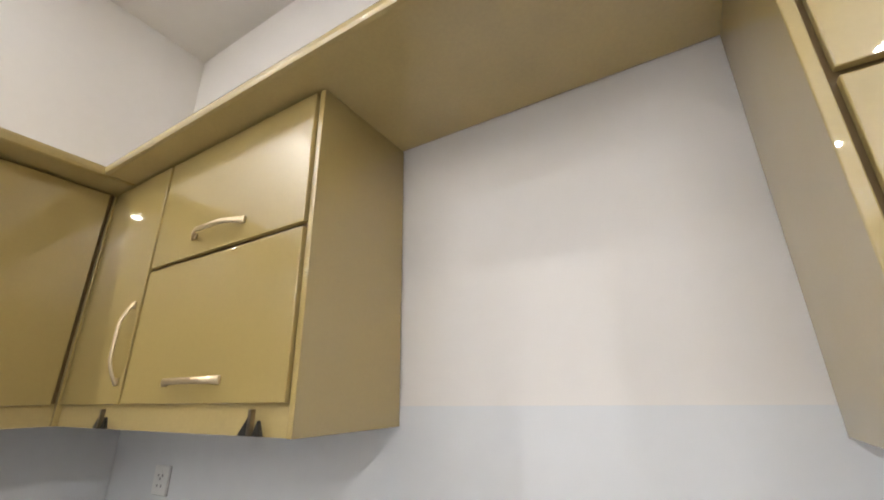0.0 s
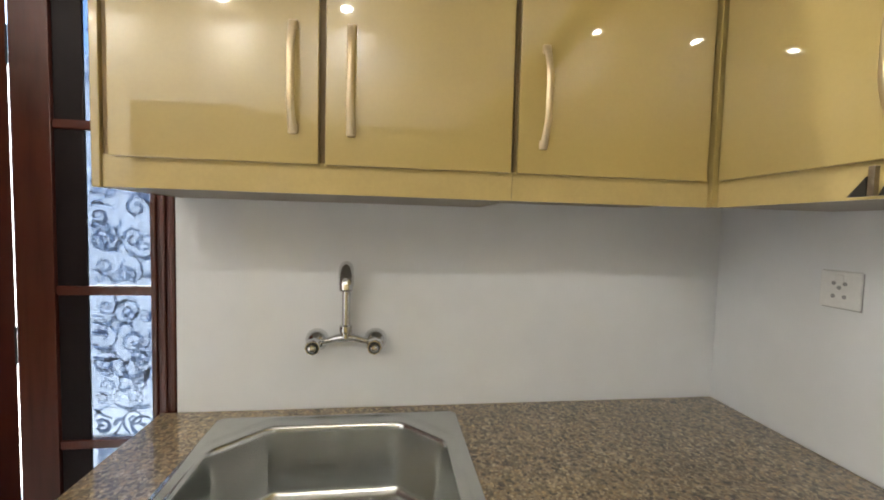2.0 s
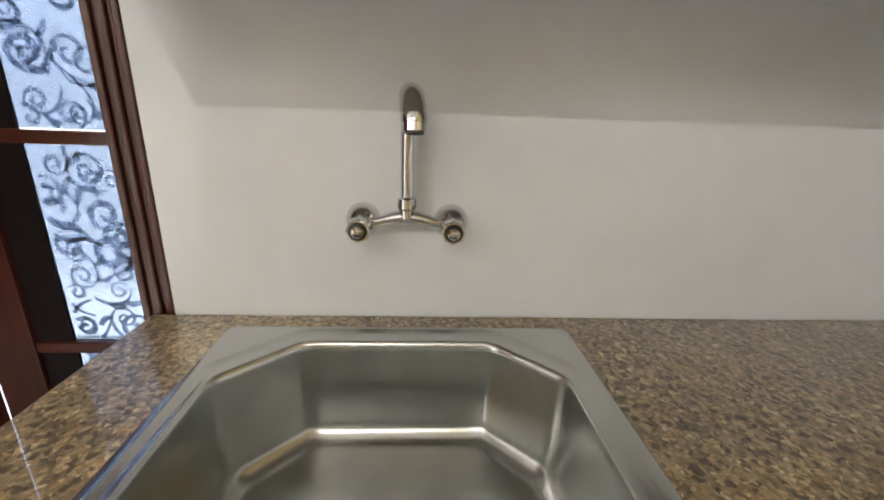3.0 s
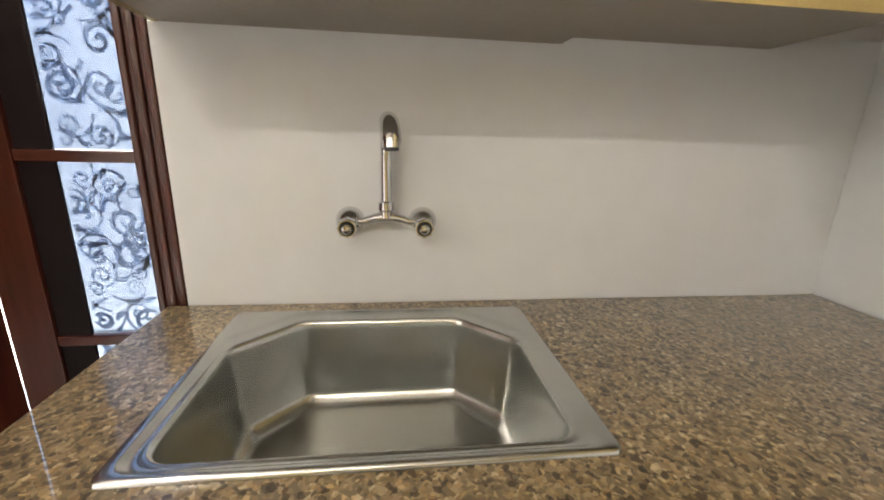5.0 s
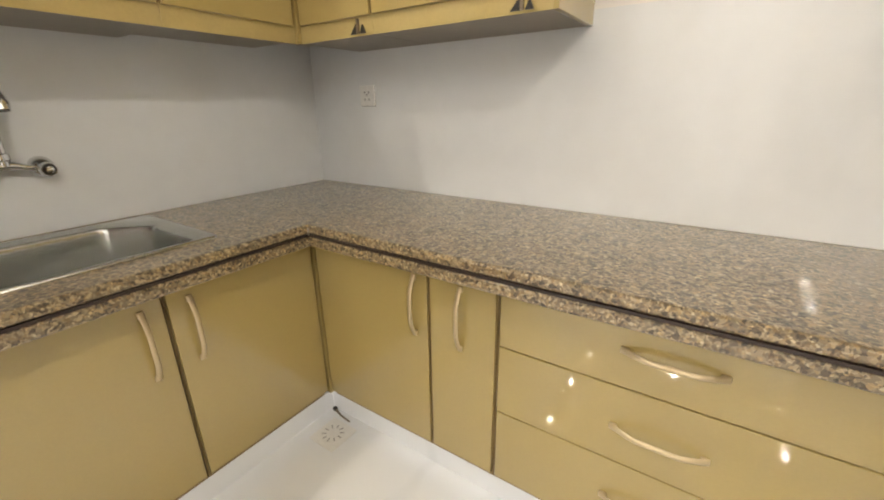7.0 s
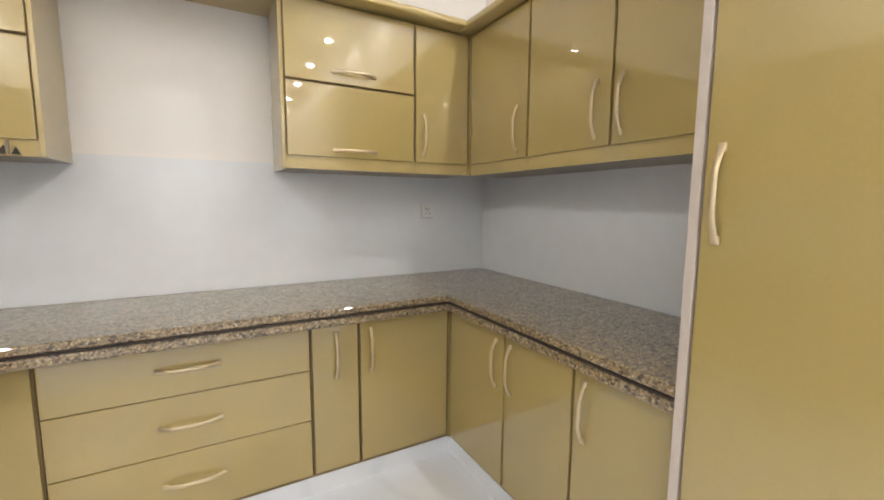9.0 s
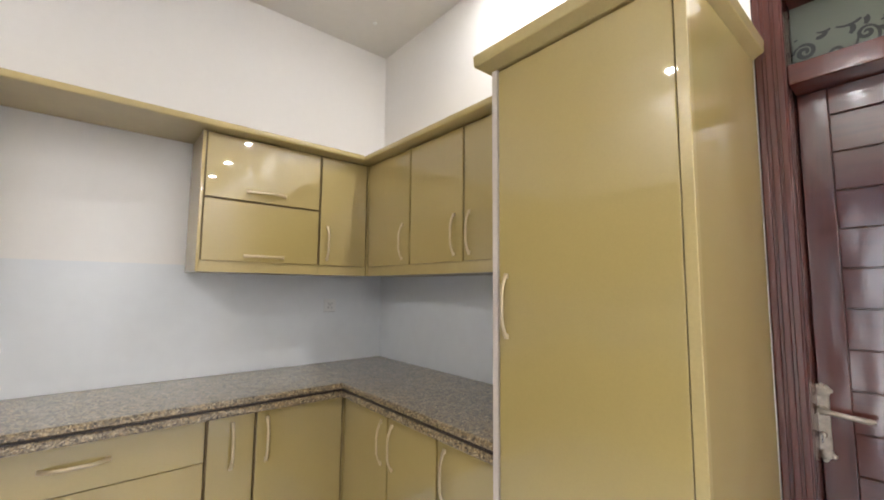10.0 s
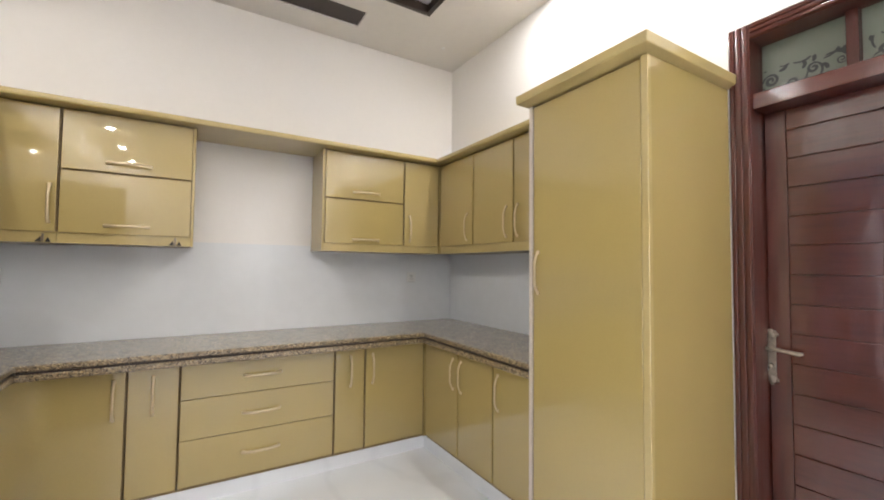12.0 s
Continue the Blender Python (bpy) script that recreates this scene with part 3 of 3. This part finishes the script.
def octagon(x0, x1, y0, y1, back, front, n=5):
    """A rectangle with its two wall-side corners cut straight across and every corner rounded."""
    soft = min(0.046, back * 0.5)
    poly = [(x1, y1, front), (x0 + back, y1, soft), (x0, y1 - back, soft), (x0, y0 + back, soft), (x0 + back, y0, soft), (x1, y0, front)]
    pts = []
    for i, (x, y, r) in enumerate(poly):
        here, before, after = Vector((x, y)), Vector(poly[i - 1][:2]), Vector(poly[(i + 1) % 6][:2])
        a, b = (before - here).normalized(), (after - here).normalized()
        half = math.acos(max(-1, min(1, a.dot(b)))) / 2
        centre = here + (a + b).normalized() * (r / math.sin(half))
        start = here + a * (r / math.tan(half)) - centre
        turn = math.pi - 2 * half
        for k in range(n + 1):
            u = turn * k / n
            pts.append((centre.x + start.x * math.cos(u) - start.y * math.sin(u), centre.y + start.x * math.sin(u) + start.y * math.cos(u)))
    return pts


def loft(rings):
    bm = bmesh.new()
    made = [[bm.verts.new(p) for p in ring] for ring in rings]
    for r, q in zip(made, made[1:]):
        for k in range(len(r)):
            bm.faces.new((r[k], r[(k + 1) % len(r)], q[(k + 1) % len(r)], q[k]))
    return bm, made


def ring_at(outline, z):
    return [(x, y, z) for x, y in outline]


x0, x1, y0, y1 = SINK


def sink_ring(back, front, left, right, cut, soft, z):
    return ring_at(octagon(x0 + back, x1 - front, y0 + left, y1 - right, cut, soft), z)


rings = [sink_ring(0, 0, 0, 0, 0.012, 0.012, TOP + 0.001),
         sink_ring(0.0015, 0.0015, 0.0015, 0.0015, 0.012, 0.012, TOP + 0.0065),
         sink_ring(0.003, 0.004, 0.004, 0.004, 0.013, 0.013, TOP + 0.0078),
         sink_ring(0.006, 0.011, 0.013, 0.021, 0.118, 0.022, TOP + 0.0074),
         sink_ring(0.009, 0.014, 0.016, 0.024, 0.118, 0.024, TOP + 0.0066),
         sink_ring(0.015, 0.018, 0.020, 0.028, 0.117, 0.026, TOP + 0.0022),
         sink_ring(0.034, 0.026, 0.028, 0.039, 0.112, 0.032, TOP + 0.0014),
         sink_ring(0.042, 0.029, 0.032, 0.043, 0.110, 0.036, TOP + 0.0032),
         sink_ring(0.047, 0.032, 0.035, 0.046, 0.108, 0.038, TOP + 0.0015),
         sink_ring(0.050, 0.035, 0.038, 0.049, 0.107, 0.040, TOP - 0.005),
         sink_ring(0.052, 0.037, 0.040, 0.051, 0.106, 0.042, TOP - 0.016)]
for k in range(8):                  # wall turns into floor on a wide radius
    a = radians(90 * k / 7)
    d, h = 0.014 + 0.038 * (1 - math.cos(a)), -0.146 - 0.036 * math.sin(a)
    rings.append(sink_ring(0.052 + d, 0.037 + d, 0.040 + d, 0.051 + d, 0.106 - 0.3 * d, 0.045 + 0.3 * d, TOP + h))
rings.append(sink_ring(0.150, 0.145, 0.150, 0.140, 0.060, 0.050, TOP - 0.1845))
bowl, made = loft(rings)
centre = bowl.verts.new((0.30, -1.17, TOP - 0.192))
for k in range(len(made[-1])):
    bowl.faces.new((made[-1][k], made[-1][(k + 1) % len(made[-1])], centre))
bmesh.ops.recalc_face_normals(bowl, faces=bowl.faces[:])
smooth(part("bowl", bowl, STEEL, sink), 50)
waste = part("waste", lathe((0.30, -1.17, TOP - 0.195), (0, 0, 1), [(0, 0.044), (0.003, 0.044), (0.005, 0.040), (0.0035, 0.034), (0.002, 0.012)]), CHROME, sink, "round chrome sink waste")
part("grate", lathe((0.30, -1.17, TOP - 0.1925), (0, 0, 1), [(0, 0.030), (0.002, 0.028), (0.003, 0.006)]), STEEL, waste)

# ---------------------------------------------------------------- mixer tap on the wall
tap = thing("wall_tap", (0.006, -1.166, 1.08), "chrome wall-mounted mixer tap with two knobs and swan-neck spout", "tap")
for ty in (-1.247, -1.085):
    part("wall_flange", lathe((0.0062, ty, 1.082), (1, 0, 0), [(0, 0.0315), (0.004, 0.0325), (0.012, 0.0315), (0.022, 0.0270), (0.031, 0.0190), (0.036, 0.012)]), CHROME, tap)
    part("valve_body", lathe((0.020, ty, 1.078), (1, 0.0, -0.04), [(0, 0.014), (0.012, 0.017), (0.03, 0.017), (0.036, 0.012)]), CHROME, tap)
    knob = bmesh.new()
    count, rows = 24, [(0.046, 0.012), (0.049, 0.0205), (0.064, 0.0215), (0.078, 0.0205), (0.081, 0.0185)]
    prev = None
    for d, r in rows:
        ring = [knob.verts.new((0.0062 + d, ty * 1 + (r * (1 + 0.05 * math.cos(8 * a))) * math.cos(a), 1.079 + (r * (1 + 0.05 * math.cos(8 * a))) * math.sin(a))) for a in (2 * math.pi * k / count for k in range(count))]
        if prev:
            for k in range(count):
                knob.faces.new((prev[k], prev[(k + 1) % count], ring[(k + 1) % count], ring[k]))
        else:
            knob.faces.new(ring[::-1])
        prev = ring
    knob.faces.new(prev)
    bmesh.ops.recalc_face_normals(knob, faces=knob.faces[:])
    k_ob = part("knob", knob, CHROME, tap)
    part("groove", lathe((0.0866, ty, 1.079), (1, 0, 0), [(0, 0.0165), (0.0012, 0.016), (0.0016, 0.012)]), BLACK, k_ob, "dark groove round the knob's boss")
    part("cap", lathe((0.0880, ty, 1.079), (1, 0, 0), [(0, 0.0112), (0.006, 0.0108), (0.009, 0.0085), (0.0105, 0.004)]), CHROME, k_ob)
part("cross_pipe", tube([(0.030, -1.247, 1.080), (0.032, -1.215, 1.084), (0.036, -1.190, 1.092), (0.038, -1.166, 1.096), (0.036, -1.142, 1.092), (0.032, -1.117, 1.084), (0.030, -1.085, 1.080)],
                        [0.011, 0.0095, 0.011, 0.015, 0.011, 0.0095, 0.011], 20), CHROME, tap)
part("collar", lathe((0.038, -1.166, 1.088), (0, 0, 1), [(0, 0.012), (0.006, 0.015), (0.02, 0.015), (0.024, 0.0175), (0.040, 0.0175), (0.043, 0.012)]), CHROME, tap)
arc = [(0.038, -1.166, 1.12), (0.038, -1.166, 1.21), (0.042, -1.166, 1.249)]
arc += [(0.100 - 0.056 * math.cos(radians(a)), -1.166 + 0.00007 * a, 1.256 + 0.040 * math.sin(radians(a))) for a in range(10, 171, 16)]
arc += [(0.157, -1.154, 1.261)]
spout = part("spout", tube(arc, [0.0118 if i < 3 else 0.0118 + 0.0070 * min(1, (i - 2) / 7) for i in range(len(arc))], 20), CHROME, tap)
aerator = part("aerator", lathe((0.157, -1.154, 1.269), (0.22, 0, -1), [(0, 0.0180), (0.006, 0.0192), (0.012, 0.0192), (0.0125, 0.0172), (0.024, 0.0172), (0.025, 0.0145), (0.021, 0.0135)]), CHROME, spout)
part("outlet", lathe((0.1623, -1.154, 1.245), (0.22, 0, -1), [(0, 0.0145), (0.0015, 0.0145)]), BLACK, spout, "dark outlet mesh")

# ---------------------------------------------------------------- sockets
for sx, sz, w in ((0.367, 1.287, 0.086), (2.990, 1.268, 0.086)):
    socket = thing("wall_socket", (sx, -0.006, sz), "white plastic switched socket plate on splashback", "socket", "wall sockets")
    part("plate", box(sx - w / 2, sx + w / 2, -0.0155, -0.0062, sz - w / 2, sz + w / 2, 0.003), WHITE_PLASTIC, socket)
    # grey sliver below and right of the plate, standing in for its shadow
    part("painted_shadow", box(sx - w / 2 + 0.002, sx + w / 2 + 0.0005, -0.0085, -0.0061, sz - w / 2 - 0.0025, sz + w / 2 - 0.002), GREY_PLASTIC, socket)
    for hx, hz in ((-0.012, 0.014), (0.012, 0.014), (0, 0.004), (-0.012, -0.016), (0.012, -0.016)):
        part("pin_hole", lathe((sx + hx, -0.0157, sz + hz), (0, -1, 0), [(0, 0.0048), (0.0006, 0.0048)], 14), GREY_PLASTIC, socket)
    part("rocker", box(sx - 0.009, sx + 0.009, -0.018, -0.0156, sz + 0.020, sz + 0.034, 0.001), WHITE_PLASTIC, socket)

# ---------------------------------------------------------------- clips under the wall cabinets
for cx in (0.652, 1.238):
    clip = thing("cabinet_clip", (cx, -0.33, 1.471), "pair of small black triangular clips on cabinet rail", "clip", "cabinet clips")
    for w0, w1, hh in ((-0.033, -0.006, 0.030), (0.009, 0.033, 0.026)):
        bm = bmesh.new()
        lean = w1 - 0.002 if w0 < 0 else (w0 + w1) / 2
        tri = ((cx + w0, 1.471), (cx + w1, 1.471), (cx + lean, 1.471 + hh))
        front = [bm.verts.new((x, -0.336, z)) for x, z in tri]
        back = [bm.verts.new((x, -0.3292, z)) for x, z in tri]
        bm.faces.new(front)
        bm.faces.new(back[::-1])
        for k in range(3):
            bm.faces.new((front[k], back[k], back[(k + 1) % 3], front[(k + 1) % 3]))
        bmesh.ops.recalc_face_normals(bm, faces=bm.faces[:])
        part("wing", bm, BLACK, clip)
    part("stem", box(cx - 0.004, cx + 0.005, -0.339, -0.3292, 1.471, 1.516, 0.001), NICKEL, clip)

# ---------------------------------------------------------------- floor drain and pipe stub
drain = thing("floor_drain", (0.632, -0.62, 0.0), "white square floor drain with round slotted grate", "drain")
part("frame", box(0.566, 0.700, -0.687, -0.553, 0.0005, 0.005, 0.002), WHITE_PLASTIC, drain)
grate = part("grate", lathe((0.633, -0.62, 0.005), (0, 0, 1), [(0, 0.052), (0.002, 0.052), (0.003, 0.048)], 32), WHITE_PLASTIC, drain)
for k in range(10):
    a = 2 * math.pi * k / 10
    bm = box(-0.009, 0.009, -0.0025, 0.0025, 0, 0.0006)
    bm.transform(Matrix.Translation((0.633 + 0.036 * math.cos(a), -0.62 + 0.036 * math.sin(a), 0.0081)) @ Matrix.Rotation(a, 4, "Z"))
    part("slot", bm, GREY_PLASTIC, grate)
stub = thing("pipe_stub", (0.56, -0.51, 0.03), "short dark pipe stub lying beside floor drain", "pipe")
part("pipe", tube([(0.537, -0.521, 0.013), (0.585, -0.534, 0.008), (0.640, -0.537, 0.0045)], [0.006, 0.004, 0.0028], 20), NICKEL, stub)
part("collar", lathe((0.533, -0.5205, 0.0135), (1, -0.2, -0.05), [(0, 0.0095), (0.012, 0.0095), (0.015, 0.006)], 20), BLACK, stub)


# ---------------------------------------------------------------- doors and glazing
def scrollwork(lo, hi, plane, material, seed, parent, gaps=0.105, width=0.0042, size=(0.018, 0.040)):
    """Curling tendrils laid on a pane in the plane x = plane."""
    rnd = random.Random(seed)
    bm = bmesh.new()

    def ribbon(pts, w):
        prev = None
        for i, (y, z) in enumerate(pts):
            if not (lo[0] < y < hi[0] and lo[1] < z < hi[1]):
                prev = None
                continue
            y2, z2 = pts[min(i + 1, len(pts) - 1)]
            y1, z1 = pts[max(i - 1, 0)]
            dy, dz = y2 - y1, z2 - z1
            length = math.hypot(dy, dz) or 1
            h = w * (0.35 + 0.65 * math.sin(math.pi * (0.12 + 0.8 * i / len(pts))))
            oy, oz = -dz / length * h, dy / length * h
            pair = (bm.verts.new((plane, y + oy, z + oz)), bm.verts.new((plane, y - oy, z - oz)))
            if prev:
                bm.faces.new((prev[0], prev[1], pair[1], pair[0]))
            prev = pair

    def curl(y, z, r, a0, spin, turns):
        pts = []
        for i in range(30):
            u = i / 29
            a = a0 + spin * u * turns * 2 * math.pi
            rr = r * (1 - 0.85 * u)
            pts.append((y + rr * math.cos(a), z + rr * math.sin(a)))
        return pts

    z, flip = lo[1] + 0.03, 1
    while z < hi[1]:
        y = lo[0] + 0.02
        while y < hi[0]:
            r = rnd.uniform(*size)
            a0, spin = rnd.uniform(0, 6.28), flip * rnd.choice((1, 1, -1))
            cy, cz = y + rnd.uniform(-0.01, 0.02), z + rnd.uniform(-0.025, 0.025)
            pts = curl(cy, cz, r, a0, spin, rnd.uniform(1.1, 1.6))
            ribbon(pts, width * rnd.uniform(0.7, 1.5) * r / 0.03)
            ty, tz = pts[0]
            a = a0 - spin * 1.57
            tail = []
            for i in range(16):
                u = i / 15
                tail.append((ty + u * 0.075 * math.cos(a - spin * u * 1.1), tz + u * 0.075 * math.sin(a - spin * u * 1.1)))
            ribbon(tail, width * 0.8)
            for leaf in range(rnd.randint(1, 2)):
                q = tail[4 + 6 * leaf]
                b = a + spin * rnd.uniform(0.7, 1.3)
                ribbon([(q[0] + v * 0.03 * math.cos(b + v), q[1] + v * 0.03 * math.sin(b + v)) for v in (i / 8 for i in range(9))], width * 1.3)
            y += gaps * rnd.uniform(0.55, 0.85)
        z += gaps * rnd.uniform(0.6, 0.85)
        flip = -flip
    ob = part("scrollwork", bm, material, parent)
    return ob


def moulded_jamb(y0, y1, z0, z1, x0, x1, out):
    """An upright of the frame with three raised ribs on its room face."""
    bm = box(x0, x1, y0, y1, z0, z1, 0.003)
    face = x1 if out > 0 else x0
    w = (y1 - y0) / 3
    for k in range(3):
        box(min(face, face + out), max(face, face + out), y0 + k * w + 0.004, y0 + (k + 1) * w - 0.004, z0, z1 - 0.001, 0.004, bm)
    return bm


# side doorway: glazed sidelight, post, open leaf, glazed head
side = thing("door_1", (-0.06, -2.3, 0), "mahogany side doorway with glazed sidelight and open leaf", "door", kind="structure")
FX0, FX1 = -0.125, -0.008
part("jamb", moulded_jamb(-1.690, -1.6205, 0.0, 2.459, FX0, FX1, 0.007), WOOD_V, side)
part("jamb", moulded_jamb(-2.959, -2.885, 0.0, 2.459, FX0, FX1, 0.007), WOOD_V, side)
part("post", box(FX0, FX1 - 0.03, -2.0387, -1.945, 0.0, 2.092, 0.001), WOOD_V, side)
part("head", box(FX0, FX1 + 0.006, -2.884, -1.691, 2.39, 2.459, 0.004), WOOD_H, side)
part("transom_bar", box(FX0, FX1 + 0.004, -2.884, -1.691, 2.093, 2.155, 0.004), WOOD_H, side)
part("transom_post", box(FX0, FX1, -2.045, -2.005, 2.156, 2.389, 0.004), WOOD_V, side)
part("bottom_rail", box(FX0 + 0.02, FX1 - 0.01, -1.944, -1.691, 0.172, 0.285, 0.004), WOOD_H, side)
part("sill", box(FX0 - 0.05, 0.012, -1.99, -1.6225, 0.0, 0.17, 0.004), GRANITE, side, "speckled granite sill under sidelight")
for bz in (0.775, 1.208, 1.655):
    part("glazing_bar", box(-0.075, -0.040, -1.944, -1.691, bz - 0.013, bz + 0.013, 0.003), WOOD_H, side)
part("top_rail", box(-0.085, -0.030, -1.944, -1.691, 2.050, 2.092, 0.003), WOOD_H, side)
for k, (za, zb) in enumerate(((0.286, 0.761), (0.789, 1.194), (1.222, 1.641), (1.669, 2.049))):
    pane = part("pane", box(-0.062, -0.056, -1.944, -1.691, za, zb), FROST, side, "frosted glass with grey scroll pattern")
    pane.visible_shadow = False
    scrollwork((-1.869, za + 0.001), (-1.692, zb - 0.001), -0.0632, SCROLL, 11 + k, pane, 0.140, 0.0044)
    scrollwork((-1.869, za + 0.001), (-1.692, zb - 0.001), -0.0640, PALE_SCROLL, 71 + k, pane, 0.120, 0.0052)
for k, (ya, yb) in enumerate(((-2.004, -1.692), (-2.883, -2.046))):
    pane = part("pane", box(-0.062, -0.056, ya, yb, 2.156, 2.389), FROST, side, "frosted glass with grey scroll pattern")
    pane.visible_shadow = False
    scrollwork((ya + 0.002, 2.158), (yb - 0.002, 2.388), -0.0632, SCROLL, 31 + k, pane, 0.150, 0.0050)
    scrollwork((ya + 0.002, 2.158), (yb - 0.002, 2.388), -0.0640, PALE_SCROLL, 91 + k, pane, 0.120, 0.0052)
part("inner_stile", box(-0.0555, -0.047, -1.944, -1.870, 0.286, 2.049, 0.002), STILE, side, "dark painted metal stile beside glass")

leaf = thing("door_leaf", (0.4, -2.045, 0.01), "solid mahogany door leaf standing open into kitchen", "door")
part("panel", box(-0.0376, 0.808, -2.079, -2.0392, 0.012, 2.085, 0.0015), WOOD_V, leaf)
for hz in (0.25, 1.06, 1.85):
    part("hinge", lathe((-0.036, -2.0425, hz - 0.05), (0, 0, 1), [(0, 0.0045), (0.1, 0.0045)], 20), DARK_METAL, leaf)
leaf.matrix_basis = pose(-0.036, -2.0425, 0, 0, 0, -20) @ pose(0.036, 2.0425, 0) @ leaf.matrix_basis

# inner wooden door with a glazed head
inner = thing("door_2", (3.5, -2.84, 0), "closed mahogany plank-faced door with glazed head and moulded frame", "door", kind="structure")
EX = ROOM_X
part("jamb", moulded_jamb(-2.448, -2.3665, 0.0, 2.444, EX + 0.001, EX + 0.19, -0.007), WOOD_V, inner)
part("jamb", moulded_jamb(-3.2995, -3.232, 0.0, 2.444, EX + 0.001, EX + 0.19, -0.007), WOOD_V, inner)
head = box(EX + 0.001, EX + 0.19, -3.231, -2.449, 2.375, 2.444, 0.003)
for k in range(3):
    box(EX - 0.006, EX + 0.001, -3.231, -2.449, 2.379 + k * 0.022, 2.397 + k * 0.022, 0.004, head)
part("head", head, WOOD_H, inner)
part("transom_bar", box(EX + 0.02, EX + 0.19, -3.231, -2.449, 2.066, 2.135, 0.004), WOOD_H, inner)
part("transom_post", box(EX + 0.085, EX + 0.15, -2.775, -2.737, 2.136, 2.374, 0.003), WOOD_V, inner)
for k, (ya, yb) in enumerate(((-2.736, -2.45), (-3.230, -2.776))):
    pane = part("pane", box(EX + 0.120, EX + 0.126, ya, yb, 2.136, 2.374), DIM_GLASS, inner, "greenish patterned glass with dark scrolls")
    scrollwork((ya + 0.002, 2.15), (yb - 0.002, 2.26), EX + 0.1185, DARK_SCROLL, 51 + k, pane, 0.11, 0.0055, (0.014, 0.028))
door = part("door_leaf", box(EX + 0.135, EX + 0.172, -3.230, -2.450, 0.008, 2.064, 0.002), LEAF_V, inner)
part("stile", box(EX + 0.126, EX + 0.1345, -2.528, -2.4515, 0.01, 2.062, 0.003), LEAF_V, door)
part("stile", box(EX + 0.126, EX + 0.1345, -3.2285, -3.152, 0.01, 2.062, 0.003), LEAF_V, door)
part("top_rail", box(EX + 0.126, EX + 0.1345, -3.151, -2.529, 1.972, 2.062, 0.003), LEAF_H, door)
z = 1.968
while z > 0.05:
    zb = max(0.012, z - 0.1255)
    part("plank", box(EX + 0.128, EX + 0.1345, -3.151, -2.529, zb + 0.003, z, 0.0028), LEAF_H, door)
    z = zb
part("lock_plate", box(EX + 0.1195, EX + 0.1258, -2.478, -2.440 + 0.000, 0.885, 1.075, 0.003), NICKEL, door, "ornate silver lock plate")
for lz, way, count in ((0.888, -1, 3), (1.074, 1, 5)):
    bm = lathe((EX + 0.1262, -2.459, lz), (-1, 0, 0), [(0, 0.021), (0.004, 0.020), (0.008, 0.011), (0.010, 0.006)], 20)
    for k in range(count):          # scalloped fan
        a = radians(-70 + 140 * k / (count - 1))
        join(bm, lathe((EX + 0.1262, -2.459 + 0.021 * math.sin(a), lz + way * 0.021 * math.cos(a)), (-1, 0, 0), [(0, 0.0085), (0.004, 0.008), (0.007, 0.004)], 12))
    part("scroll_end", bm, NICKEL, door, "scalloped silver end of lock plate")
part("rose", lathe((EX + 0.1195, -2.459, 1.020), (-1, 0, 0), [(0, 0.016), (0.006, 0.015), (0.012, 0.010), (0.032, 0.009)], 20), NICKEL, door)
part("lever", tube([(EX + 0.090, -2.459, 1.020), (EX + 0.086, -2.475, 1.021), (EX + 0.086, -2.52, 1.018), (EX + 0.088, -2.565, 1.014), (EX + 0.089, -2.580, 1.016)], [0.009, 0.0085, 0.0075, 0.009, 0.006], 20), NICKEL, door, "silver lever handle")
part("cylinder", lathe((EX + 0.1195, -2.459, 0.945), (-1, 0, 0), [(0, 0.010), (0.010, 0.010), (0.013, 0.007)], 20), NICKEL, door)
part("key", box(EX + 0.086, EX + 0.108, -2.4602, -2.4578, 0.925, 0.950, 0.0008), STEEL, door, "small steel key in the lock")

# ---------------------------------------------------------------- downlights and ceiling cap
for sx, sy in SPOTS + [OFF_SPOT]:
    lit = (sx, sy) != OFF_SPOT
    light = thing("downlight", (sx, sy, CEIL + 0.01), "round white ceiling downlight, " + ("lit" if lit else "switched off") + ", in brown strip", "downlight", "ceiling downlights")
    part("ring", lathe((sx, sy, CEIL + 0.0115), (0, 0, -1), [(0, 0.052), (0.006, 0.052), (0.011, 0.047), (0.012, 0.041)], 28), WHITE_PLASTIC, light)
    part("lens", lathe((sx, sy, CEIL - 0.0006), (0, 0, -1), [(0, 0.040), (0.003, 0.038)], 28), LENS if lit else WHITE_PLASTIC, light, "glowing white lens" if lit else "dull white lens")
cover = thing("ceiling_cap", (3.104, -0.334, CEIL), "small round white cap on the ceiling", "cap")
part("disc", lathe((3.104, -0.334, CEIL - 0.0005), (0, 0, -1), [(0, 0.016), (0.004, 0.014)], 20), WHITE_PLASTIC, cover)
